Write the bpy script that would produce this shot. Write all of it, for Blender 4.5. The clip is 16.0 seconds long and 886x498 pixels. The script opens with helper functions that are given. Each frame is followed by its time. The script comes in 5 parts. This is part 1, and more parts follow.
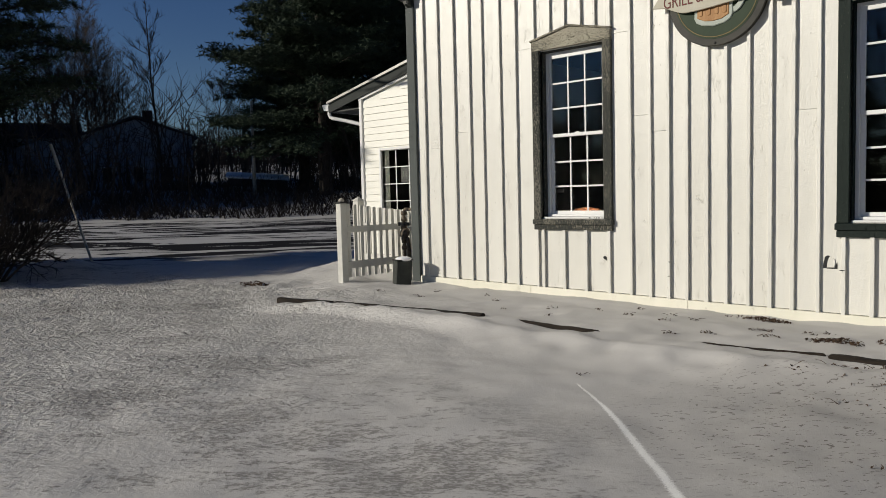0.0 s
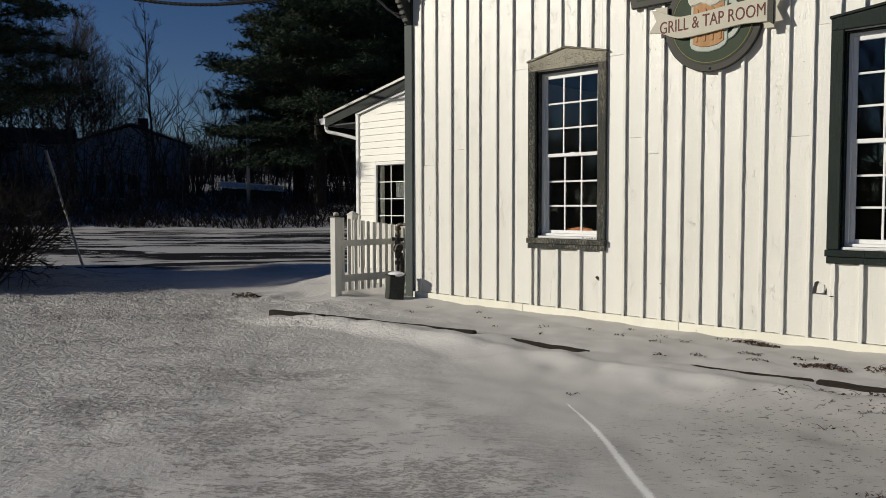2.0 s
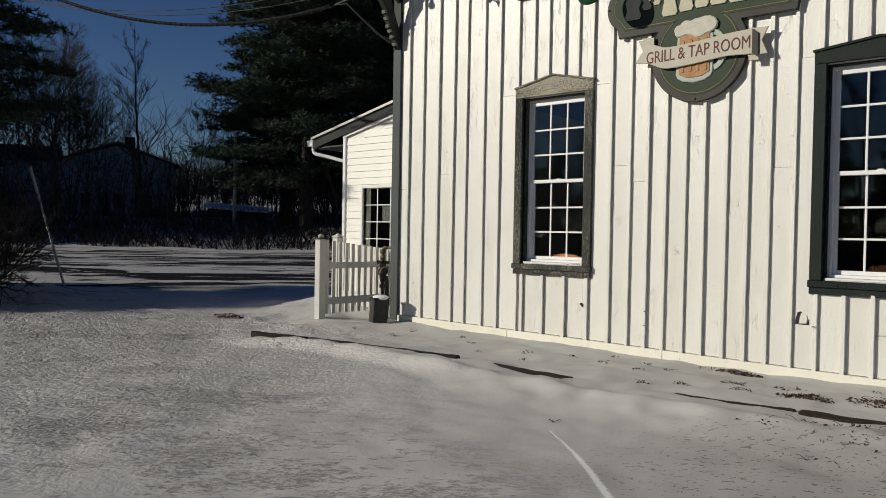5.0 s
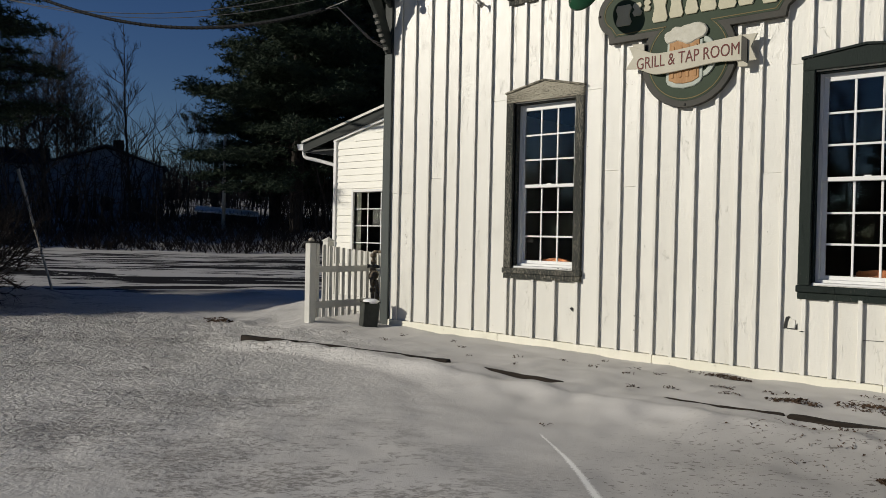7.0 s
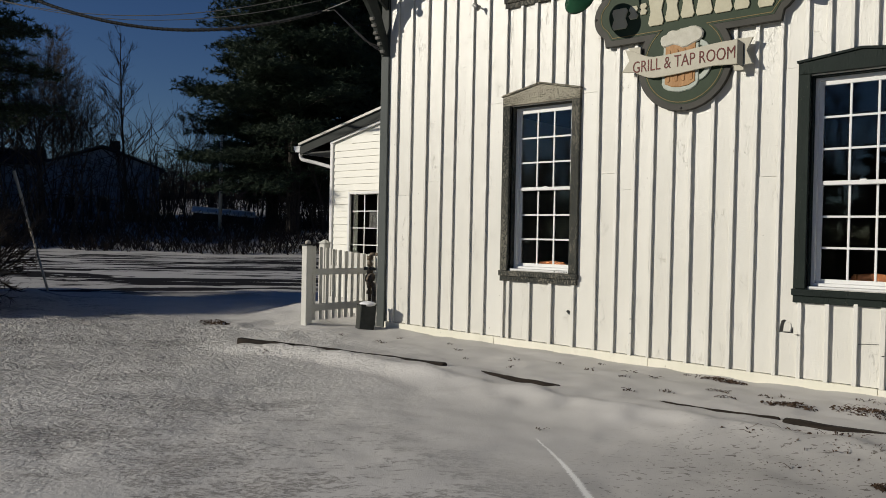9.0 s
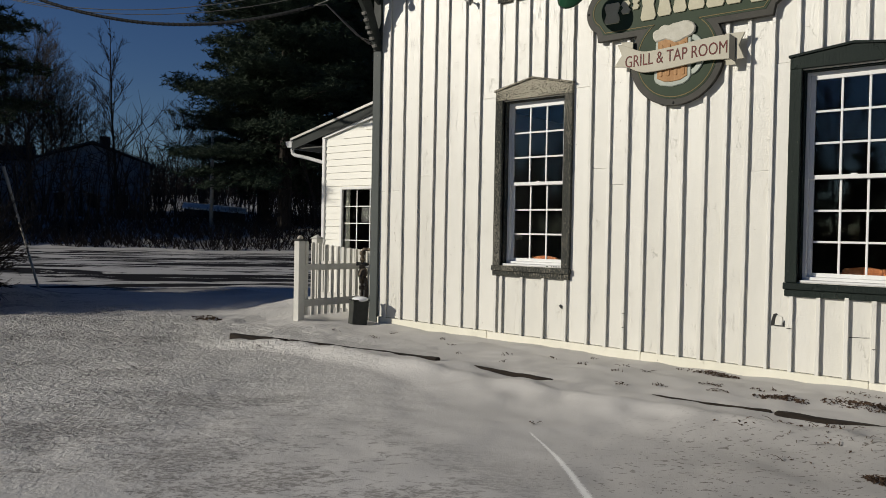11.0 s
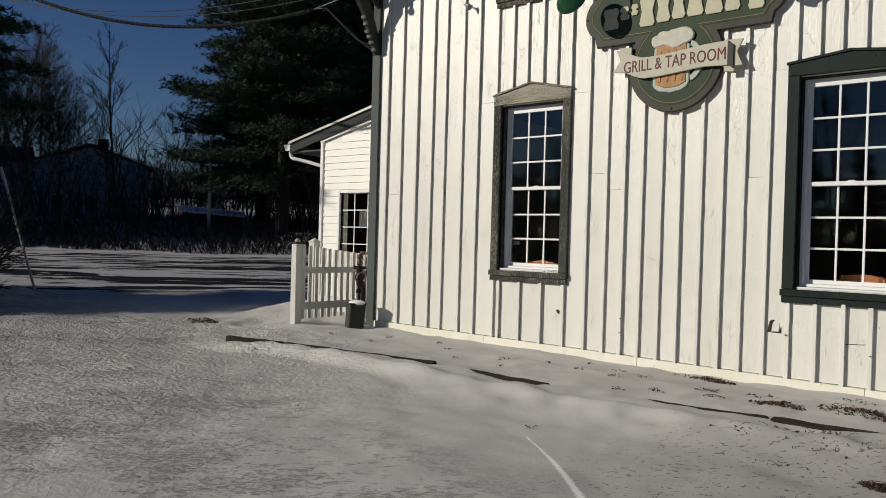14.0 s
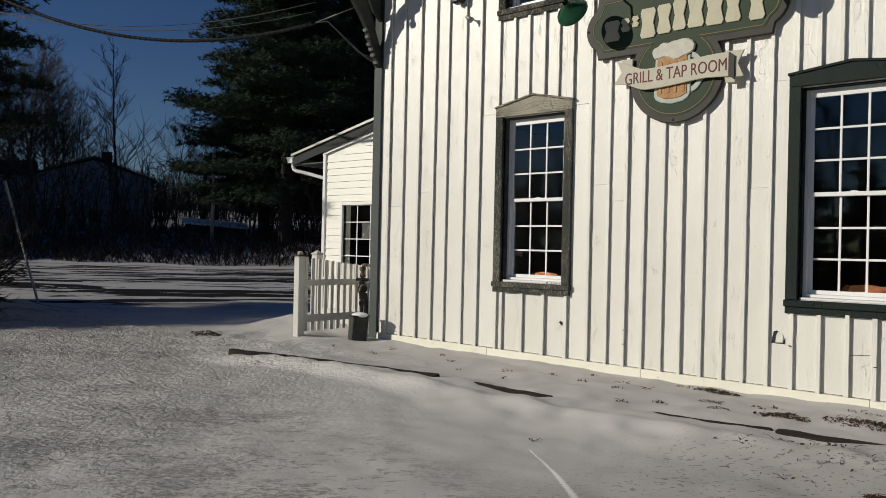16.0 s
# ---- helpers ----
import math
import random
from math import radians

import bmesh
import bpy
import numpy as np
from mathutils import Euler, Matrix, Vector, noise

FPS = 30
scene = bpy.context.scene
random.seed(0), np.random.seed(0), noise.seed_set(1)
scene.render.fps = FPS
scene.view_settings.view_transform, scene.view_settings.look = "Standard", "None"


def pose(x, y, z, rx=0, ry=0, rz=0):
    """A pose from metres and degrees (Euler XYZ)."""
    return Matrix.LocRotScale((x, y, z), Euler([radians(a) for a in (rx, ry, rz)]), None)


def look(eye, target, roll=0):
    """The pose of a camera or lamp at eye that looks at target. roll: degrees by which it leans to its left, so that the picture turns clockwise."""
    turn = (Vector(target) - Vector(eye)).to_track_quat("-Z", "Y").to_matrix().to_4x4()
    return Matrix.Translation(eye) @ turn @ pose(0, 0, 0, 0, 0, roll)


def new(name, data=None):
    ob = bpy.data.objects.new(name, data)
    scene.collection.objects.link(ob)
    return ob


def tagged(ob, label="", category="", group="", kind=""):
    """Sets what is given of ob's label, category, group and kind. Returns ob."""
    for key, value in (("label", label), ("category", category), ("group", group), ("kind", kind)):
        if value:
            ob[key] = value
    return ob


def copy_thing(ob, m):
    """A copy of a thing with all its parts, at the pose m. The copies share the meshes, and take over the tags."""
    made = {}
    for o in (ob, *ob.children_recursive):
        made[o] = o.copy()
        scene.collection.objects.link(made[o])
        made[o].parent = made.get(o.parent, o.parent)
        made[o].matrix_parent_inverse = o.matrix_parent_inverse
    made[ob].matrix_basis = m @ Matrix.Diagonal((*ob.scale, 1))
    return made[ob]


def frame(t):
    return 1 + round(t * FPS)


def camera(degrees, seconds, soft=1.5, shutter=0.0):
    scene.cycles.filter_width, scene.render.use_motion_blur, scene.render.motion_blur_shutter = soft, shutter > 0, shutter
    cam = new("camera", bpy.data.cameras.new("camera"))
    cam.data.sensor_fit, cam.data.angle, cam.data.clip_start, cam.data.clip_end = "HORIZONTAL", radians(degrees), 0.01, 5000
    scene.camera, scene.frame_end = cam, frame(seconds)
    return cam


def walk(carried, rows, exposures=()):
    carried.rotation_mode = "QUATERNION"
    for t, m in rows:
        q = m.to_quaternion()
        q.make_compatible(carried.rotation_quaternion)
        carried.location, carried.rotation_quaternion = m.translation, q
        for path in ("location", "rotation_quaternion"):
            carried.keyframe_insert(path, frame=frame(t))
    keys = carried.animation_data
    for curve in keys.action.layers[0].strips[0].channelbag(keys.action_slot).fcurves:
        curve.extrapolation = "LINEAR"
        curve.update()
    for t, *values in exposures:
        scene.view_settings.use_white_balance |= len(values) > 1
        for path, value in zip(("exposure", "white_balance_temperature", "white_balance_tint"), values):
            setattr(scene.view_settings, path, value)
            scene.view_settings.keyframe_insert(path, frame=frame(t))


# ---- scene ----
cam = camera(58.9, 16.0, soft=0.55)
PATH = [
    (0, (8.34, -8.371, 1.307), (6.964, -6.927, 1.163), -1.5),
    (0.5, (8.337, -8.376, 1.324), (6.949, -6.943, 1.184), -0.9),
    (1, (8.344, -8.397, 1.331), (6.967, -6.952, 1.205), -0.5),
    (1.5, (8.357, -8.418, 1.346), (6.991, -6.962, 1.229), -0.5),
    (2, (8.36, -8.409, 1.332), (6.996, -6.949, 1.225), -0.1),
    (2.5, (8.363, -8.431, 1.365), (7.009, -6.961, 1.277), 0.0),
    (3, (8.349, -8.423, 1.363), (6.99, -6.956, 1.324), 0.1),
    (3.5, (8.346, -8.398, 1.331), (6.989, -6.929, 1.294), 0.4),
    (4, (8.351, -8.387, 1.318), (6.998, -6.915, 1.28), 0.7),
    (6.5, (8.35, -8.396, 1.317), (7.03, -6.894, 1.272), 1.1),
    (7, (8.347, -8.404, 1.313), (7.028, -6.901, 1.282), 1.2),
    (7.5, (8.345, -8.412, 1.325), (7.031, -6.905, 1.29), 1.2),
    (8, (8.345, -8.413, 1.328), (7.033, -6.904, 1.293), 1.2),
    (8.5, (8.344, -8.413, 1.334), (7.034, -6.902, 1.303), 1.2),
    (9, (8.353, -8.404, 1.346), (7.04, -6.896, 1.316), 1.2),
    (11.5, (8.341, -8.41, 1.331), (7.046, -6.887, 1.29), 1.1),
    (12, (8.353, -8.395, 1.333), (7.055, -6.874, 1.296), 1.1),
    (12.5, (8.336, -8.413, 1.315), (7.046, -6.884, 1.283), 1.3),
    (13, (8.342, -8.394, 1.315), (7.046, -6.872, 1.286), 1.5),
    (13.5, (8.336, -8.412, 1.318), (7.042, -6.888, 1.294), 1.6),
    (14, (8.341, -8.404, 1.309), (7.048, -6.878, 1.284), 1.6),
    (14.5, (8.329, -8.4, 1.296), (7.039, -6.871, 1.273), 1.6),
    (15, (8.338, -8.405, 1.304), (7.045, -6.879, 1.284), 1.5),
    (15.5, (8.339, -8.405, 1.327), (7.044, -6.881, 1.314), 1.5),
    (16, (8.345, -8.399, 1.331), (7.046, -6.879, 1.332), 1.3),
]
EXPOSURES = [(0, -0.40), (2, -0.43), (4, -0.48), (6.5, -0.49), (16, -0.49)]
walk(cam, [(t, look(eye, target, roll)) for t, eye, target, roll in PATH], EXPOSURES)

# ---------------------------------------------------------------- sky and sun
SUN = Vector((-0.76, -1.0, 0.44)).normalized()
world = bpy.data.worlds.new("world")
scene.world = world
world.use_nodes = True
wn = world.node_tree
sky = wn.nodes.new("ShaderNodeTexSky")
sky.sky_type = "NISHITA"
sky.sun_disc = False
sky.sun_elevation = math.asin(SUN.z)
sky.sun_rotation = math.atan2(SUN.x, SUN.y)
sky.altitude = 300
sky.air_density = 1.0
sky.dust_density = 0.0
sky.ozone_density = 4.0
deep = wn.nodes.new("ShaderNodeHueSaturation")
deep.inputs["Saturation"].default_value = 1.15
deep.inputs["Hue"].default_value = 0.515
wn.links.new(sky.outputs[0], deep.inputs["Color"])
wn.links.new(deep.outputs[0], wn.nodes["Background"].inputs[0])
wn.nodes["Background"].inputs[1].default_value = 0.057
sun_lamp = bpy.data.lights.new("sun", "SUN")
sun_lamp.energy = 5.0
sun_lamp.angle = radians(0.53)
sun_lamp.color = (1.0, 0.94, 0.82)
sun_ob = new("sun", sun_lamp)
sun_ob.matrix_world = look((SUN * 60)[:], (0, 0, 0))


# ---------------------------------------------------------------- materials
def material(name, dark, light, rough=0.7, scale=4.0, fine=60.0, bump=0.15, metal=0.0, spread=0.0, stretch=(1, 1, 1), contrast=(0.3, 0.7)):
    """A surface that varies at two scales between two colours, with a fine relief."""
    m = bpy.data.materials.new(name)
    m.use_nodes = True
    nt = m.node_tree
    n, l = nt.nodes, nt.links
    b = n["Principled BSDF"]
    tc = n.new("ShaderNodeTexCoord")
    mp = n.new("ShaderNodeMapping")
    mp.inputs["Scale"].default_value = stretch
    l.new(tc.outputs["Object"], mp.inputs[0])
    big = n.new("ShaderNodeTexNoise")
    big.inputs["Scale"].default_value = scale
    big.inputs["Detail"].default_value = 6
    big.inputs["Roughness"].default_value = 0.65
    l.new(mp.outputs[0], big.inputs[0])
    small = n.new("ShaderNodeTexNoise")
    small.inputs["Scale"].default_value = fine
    small.inputs["Detail"].default_value = 4
    l.new(mp.outputs[0], small.inputs[0])
    add = n.new("ShaderNodeMath")
    add.operation = "MULTIPLY_ADD"
    l.new(small.outputs[0], add.inputs[0])
    add.inputs[1].default_value = 0.35
    l.new(big.outputs[0], add.inputs[2])
    last = add
    if spread:
        info = n.new("ShaderNodeObjectInfo")
        isl = n.new("ShaderNodeMath")
        isl.operation = "MULTIPLY_ADD"
        l.new(info.outputs["Random"], isl.inputs[0])
        isl.inputs[1].default_value = spread
        l.new(add.outputs[0], isl.inputs[2])
        last = isl
    ramp = n.new("ShaderNodeMapRange")
    ramp.inputs[1].default_value = contrast[0] + 0.17
    ramp.inputs[2].default_value = contrast[1] + 0.17 + spread
    l.new(last.outputs[0], ramp.inputs[0])
    mix = n.new("ShaderNodeMix")
    mix.data_type = "RGBA"
    mix.inputs[6].default_value = (*dark, 1)
    mix.inputs[7].default_value = (*light, 1)
    l.new(ramp.outputs[0], mix.inputs[0])
    l.new(mix.outputs[2], b.inputs["Base Color"])
    b.inputs["Roughness"].default_value = rough
    b.inputs["Metallic"].default_value = metal
    b.inputs["Specular IOR Level"].default_value = 0.5 if metal else 0.2
    if bump:
        bp = n.new("ShaderNodeBump")
        bp.inputs["Strength"].default_value = bump
        bp.inputs["Distance"].default_value = 0.01
        l.new(add.outputs[0], bp.inputs["Height"])
        l.new(bp.outputs[0], b.inputs["Normal"])
    return m


def node_math(nt, op, a, b=None, c=None):
    nd = nt.nodes.new("ShaderNodeMath")
    nd.operation = op
    for i, v in enumerate((a, b, c)):
        if v is None:
            continue
        if isinstance(v, (int, float)):
            nd.inputs[i].default_value = v
        else:
            nt.links.new(v, nd.inputs[i])
    return nd.outputs[0]


def node_noise(nt, co, scale, detail=5, rough=0.6, distortion=0.0):
    nd = nt.nodes.new("ShaderNodeTexNoise")
    nd.inputs["Scale"].default_value = scale
    nd.inputs["Detail"].default_value = detail
    nd.inputs["Roughness"].default_value = rough
    nd.inputs["Distortion"].default_value = distortion
    nt.links.new(co, nd.inputs[0])
    return nd.outputs[0]


def node_range(nt, v, a, b, c=0.0, d=1.0):
    nd = nt.nodes.new("ShaderNodeMapRange")
    nd.interpolation_type = "SMOOTHSTEP"
    for i, k in zip((1, 2, 3, 4), (a, b, c, d)):
        nd.inputs[i].default_value = k
    nt.links.new(v, nd.inputs[0])
    return nd.outputs[0]


def node_mix(nt, f, a, b):
    nd = nt.nodes.new("ShaderNodeMix")
    nd.data_type = "RGBA"
    nt.links.new(f, nd.inputs[0])
    for i, v in ((6, a), (7, b)):
        if isinstance(v, tuple):
            nd.inputs[i].default_value = (*v, 1)
        else:
            nt.links.new(v, nd.inputs[i])
    return nd.outputs[2]


def node_map(nt, scale):
    tc = nt.nodes.new("ShaderNodeTexCoord")
    mp = nt.nodes.new("ShaderNodeMapping")
    mp.inputs["Scale"].default_value = scale
    nt.links.new(tc.outputs["Object"], mp.inputs[0])
    return mp.outputs[0]


def peeling_paint(name, paint, paint2, bare, amount, rough=0.6, flake=22.0, relief=0.5, stretch=(1, 1, 0.35)):
    """Old brushed paint with cracks and flaked spots where bare weathered wood shows."""
    m = bpy.data.materials.new(name)
    m.use_nodes = True
    nt = m.node_tree
    b = nt.nodes["Principled BSDF"]
    co = node_map(nt, stretch)
    info = nt.nodes.new("ShaderNodeObjectInfo")
    shift = nt.nodes.new("ShaderNodeVectorMath")
    nt.links.new(co, shift.inputs[0])
    comb = nt.nodes.new("ShaderNodeCombineXYZ")
    nt.links.new(node_math(nt, "MULTIPLY", info.outputs["Random"], 37.0), comb.inputs[1])
    nt.links.new(comb.outputs[0], shift.inputs[1])
    co = shift.outputs[0]
    broad = node_noise(nt, co, 2.2, 4, 0.6)
    mid = node_noise(nt, co, flake, 6, 0.7, 0.4)
    fine = node_noise(nt, co, 140.0, 3, 0.6)
    # spots of bare wood: fine flakes gathered in broad patches
    gather = node_math(nt, "MULTIPLY_ADD", broad, 0.45, node_math(nt, "MULTIPLY_ADD", fine, 0.12, mid))
    bare_f = node_range(nt, gather, 1.17 - amount, 1.21 - amount)
    # edges of lifted flakes: thin level lines of the noise
    line = node_math(nt, "ABSOLUTE", node_math(nt, "SUBTRACT", node_noise(nt, co, 5.0, 5, 0.62, 0.8), 0.52))
    line = node_range(nt, line, 0.0, 0.007, 1.0, 0.0)
    where = node_range(nt, node_noise(nt, co, 3.1, 3, 0.5), 0.54, 0.62)
    crack = node_math(nt, "MULTIPLY", line, where)
    tone = node_mix(nt, node_range(nt, node_math(nt, "MULTIPLY_ADD", info.outputs["Random"], 0.3, broad), 0.4, 0.9), paint, paint2)
    tone = node_mix(nt, node_math(nt, "MULTIPLY", crack, 0.13), tone, bare)
    # pocks and nail heads
    vor = nt.nodes.new("ShaderNodeTexVoronoi")
    vor.inputs["Scale"].default_value = 8.0
    far = nt.nodes.new("ShaderNodeVectorMath")
    far.operation = "MULTIPLY"
    nt.links.new(co, far.inputs[0])
    far.inputs[1].default_value = (1, 1, 2.2)
    nt.links.new(far.outputs[0], vor.inputs["Vector"])
    pock = node_math(nt, "MULTIPLY", node_range(nt, vor.outputs["Distance"], 0.035, 0.06, 1.0, 0.0), node_range(nt, mid, 0.50, 0.56))
    tone = node_mix(nt, node_math(nt, "MULTIPLY", pock, 0.75), tone, (bare[0] * 0.5, bare[1] * 0.5, bare[2] * 0.5))
    nt.links.new(node_mix(nt, bare_f, tone, bare), b.inputs["Base Color"])
    nt.links.new(node_math(nt, "MULTIPLY_ADD", mid, 0.25, rough - 0.12), b.inputs["Roughness"])
    b.inputs["Specular IOR Level"].default_value = 0.5 if rough < 0.5 else 0.22
    h = node_math(nt, "MULTIPLY_ADD", bare_f, -0.8, node_math(nt, "MULTIPLY_ADD", crack, -1.0, node_math(nt, "MULTIPLY_ADD", mid, 0.7, node_math(nt, "MULTIPLY", fine, 0.25))))
    bp = nt.nodes.new("ShaderNodeBump")
    bp.inputs["Strength"].default_value = relief
    bp.inputs["Distance"].default_value = 0.012
    nt.links.new(h, bp.inputs["Height"])
    nt.links.new(bp.outputs[0], b.inputs["Normal"])
    return m


def snow_ground():
    """Packed, dirty snow near the building; further off, a ploughed lot where bands of asphalt show through."""
    m = bpy.data.materials.new("packed_snow")
    m.use_nodes = True
    nt = m.node_tree
    b = nt.nodes["Principled BSDF"]
    co = node_map(nt, (1, 1, 1))
    sep = nt.nodes.new("ShaderNodeSeparateXYZ")
    nt.links.new(co, sep.inputs[0])
    x, y = sep.outputs[0], sep.outputs[1]
    broad = node_noise(nt, co, 0.45, 4, 0.55)
    turn = nt.nodes.new("ShaderNodeMapping")
    turn.inputs["Rotation"].default_value = (0, 0, radians(-41))
    nt.links.new(co, turn.inputs[0])
    along = nt.nodes.new("ShaderNodeMapping")
    along.inputs["Scale"].default_value = (0.7, 1.3, 1)
    nt.links.new(turn.outputs[0], along.inputs[0])
    mid = node_noise(nt, along.outputs[0], 1.3, 7, 0.7, 0.3)
    fine = node_noise(nt, co, 16.0, 5, 0.7)
    flake = node_noise(nt, along.outputs[0], 12.0, 7, 0.78, 0.8)
    grit = node_noise(nt, co, 95.0, 3, 0.6)
    # worn, icy patches in the drive; cleaner drift along the building
    drive = node_range(nt, node_math(nt, "MULTIPLY_ADD", x, 0.35, y), -3.4, -1.9, 1.0, 0.0)
    worn = node_math(nt, "MULTIPLY", node_range(nt, node_math(nt, "MULTIPLY_ADD", flake, 1.1, node_math(nt, "MULTIPLY_ADD", broad, 0.6, mid)), 1.37, 1.45), drive)
    clean = node_mix(nt, node_range(nt, broad, 0.35, 0.65), (0.52, 0.505, 0.48), (0.57, 0.552, 0.526))
    worn = node_math(nt, "MULTIPLY", worn, node_range(nt, node_noise(nt, along.outputs[0], 34.0, 4, 0.7, 0.5), 0.40, 0.56, 0.15, 1.0))
    tone = node_mix(nt, node_math(nt, "MULTIPLY", worn, 0.8), clean, (0.20, 0.188, 0.172))
    speck = node_range(nt, grit, 0.64, 0.70)
    tone = node_mix(nt, node_math(nt, "MULTIPLY", speck, node_math(nt, "MULTIPLY", drive, 0.35)), tone, (0.16, 0.13, 0.10))
    # grit spread over the drive by the building's far end
    dx, dy = node_math(nt, "SUBTRACT", x, 7.3), node_math(nt, "SUBTRACT", y, -3.5)
    away = node_math(nt, "SQRT", node_math(nt, "ADD", node_math(nt, "MULTIPLY", dx, dx), node_math(nt, "MULTIPLY", dy, dy)))
    gritty = node_range(nt, node_math(nt, "MULTIPLY_ADD", mid, -1.6, away), -0.1, 1.5, 1.0, 0.0)
    tone = node_mix(nt, node_math(nt, "MULTIPLY", gritty, 0.42), tone, (0.27, 0.255, 0.235))
    tone = node_mix(nt, node_math(nt, "MULTIPLY", node_math(nt, "MULTIPLY", gritty, node_range(nt, node_noise(nt, along.outputs[0], 26.0, 3, 0.6, 0.6), 0.60, 0.64)), 0.75), tone, (0.09, 0.075, 0.06))
    # a thin streak of reflected sun, painted as near-white snow across the drive
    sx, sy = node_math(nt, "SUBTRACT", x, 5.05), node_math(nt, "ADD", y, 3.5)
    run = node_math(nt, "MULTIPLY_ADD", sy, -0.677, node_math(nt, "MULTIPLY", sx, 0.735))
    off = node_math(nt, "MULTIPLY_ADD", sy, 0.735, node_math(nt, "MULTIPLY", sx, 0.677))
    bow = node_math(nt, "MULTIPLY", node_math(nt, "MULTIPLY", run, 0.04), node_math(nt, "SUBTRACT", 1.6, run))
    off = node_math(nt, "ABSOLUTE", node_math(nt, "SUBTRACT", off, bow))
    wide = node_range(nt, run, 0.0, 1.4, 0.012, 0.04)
    streak_edge = node_math(nt, "DIVIDE", node_math(nt, "MULTIPLY_ADD", node_math(nt, "SUBTRACT", grit, 0.5), 0.05, off), wide)
    sun_streak = node_math(nt, "MULTIPLY", node_range(nt, streak_edge, 0.25, 1.0, 1.0, 0.0), node_range(nt, run, -0.03, 0.08))
    sun_streak = node_math(nt, "MULTIPLY", sun_streak, node_range(nt, run, 2.2, 2.4, 1.0, 0.0))
    tone = node_mix(nt, sun_streak, tone, (0.93, 0.92, 0.88))
    # asphalt bands in the far lot, drawn out along the ploughing
    rot = nt.nodes.new("ShaderNodeMapping")
    rot.inputs["Scale"].default_value = (0.2, 0.62, 1)
    nt.links.new(turn.outputs[0], rot.inputs[0])
    band = node_noise(nt, rot.outputs[0], 0.75, 6, 0.62, 1.1)
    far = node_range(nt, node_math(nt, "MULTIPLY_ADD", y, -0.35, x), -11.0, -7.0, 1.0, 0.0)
    depth = node_math(nt, "MULTIPLY_ADD", y, 0.755, node_math(nt, "MULTIPLY", x, -0.655))
    in_lot = node_range(nt, depth, 37.0, 39.0, 1.0, 0.0)
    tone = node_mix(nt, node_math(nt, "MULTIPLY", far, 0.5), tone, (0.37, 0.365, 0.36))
    ragged = node_math(nt, "MULTIPLY_ADD", node_noise(nt, rot.outputs[0], 6.0, 5, 0.75, 0.4), 0.07, band)
    asph = node_math(nt, "MULTIPLY", node_math(nt, "MULTIPLY", node_range(nt, ragged, 0.538, 0.546), far), in_lot)
    # unseen ground behind the viewer, made asphalt-dark to dim the panes' reflections
    rear_asphalt = node_range(nt, node_math(nt, "MULTIPLY_ADD", node_noise(nt, co, 0.5, 4), 3.0, y), -15.5, -14.0, 1.0, 0.0)
    asph = node_math(nt, "MAXIMUM", asph, rear_asphalt)
    tone = node_mix(nt, asph, tone, (0.02, 0.02, 0.022))
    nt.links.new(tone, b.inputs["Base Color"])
    b.inputs["Roughness"].default_value = 0.8
    nt.links.new(node_math(nt, "MULTIPLY_ADD", asph, -0.13, 0.15), b.inputs["Specular IOR Level"])
    crunch = node_range(nt, node_math(nt, "MULTIPLY_ADD", y, 0.3, x), -5.0, 3.5, 1.5, 0.05)
    crunch = node_math(nt, "MULTIPLY", crunch, node_range(nt, y, -2.0, -0.6, 1.0, 0.25))
    crunch = node_math(nt, "MULTIPLY", crunch, node_math(nt, "MULTIPLY_ADD", asph, -0.9, 1.0))
    vor = nt.nodes.new("ShaderNodeTexVoronoi")
    vor.inputs["Scale"].default_value = 19.0
    warp = nt.nodes.new("ShaderNodeVectorMath")
    warp.operation = "MULTIPLY_ADD"
    nzc = nt.nodes.new("ShaderNodeTexNoise")
    nzc.inputs["Scale"].default_value = 5.0
    nt.links.new(co, nzc.inputs[0])
    nt.links.new(nzc.outputs[1], warp.inputs[0])
    warp.inputs[1].default_value = (0.25, 0.25, 0.25)
    nt.links.new(co, warp.inputs[2])
    nt.links.new(warp.outputs[0], vor.inputs["Vector"])
    lump = node_noise(nt, warp.outputs[0], 14.0, 3, 0.55)
    crust = node_math(nt, "MULTIPLY_ADD", lump, 1.1, node_math(nt, "MULTIPLY_ADD", vor.outputs["Distance"], 0.25, fine))
    h = node_math(nt, "MULTIPLY_ADD", crust, crunch, node_math(nt, "MULTIPLY", grit, 0.045))
    bp = nt.nodes.new("ShaderNodeBump")
    bp.inputs["Strength"].default_value = 1.0
    bp.inputs["Distance"].default_value = 0.04
    nt.links.new(h, bp.inputs["Height"])
    nt.links.new(bp.outputs[0], b.inputs["Normal"])
    return m


def glass_pane(name):
    m = bpy.data.materials.new(name)
    m.use_nodes = True
    b = m.node_tree.nodes["Principled BSDF"]
    b.inputs["Base Color"].default_value = (0.93, 0.95, 0.94, 1)
    b.inputs["Roughness"].default_value = 0.0
    b.inputs["IOR"].default_value = 1.5
    b.inputs["Transmission Weight"].default_value = 1.0
    return m


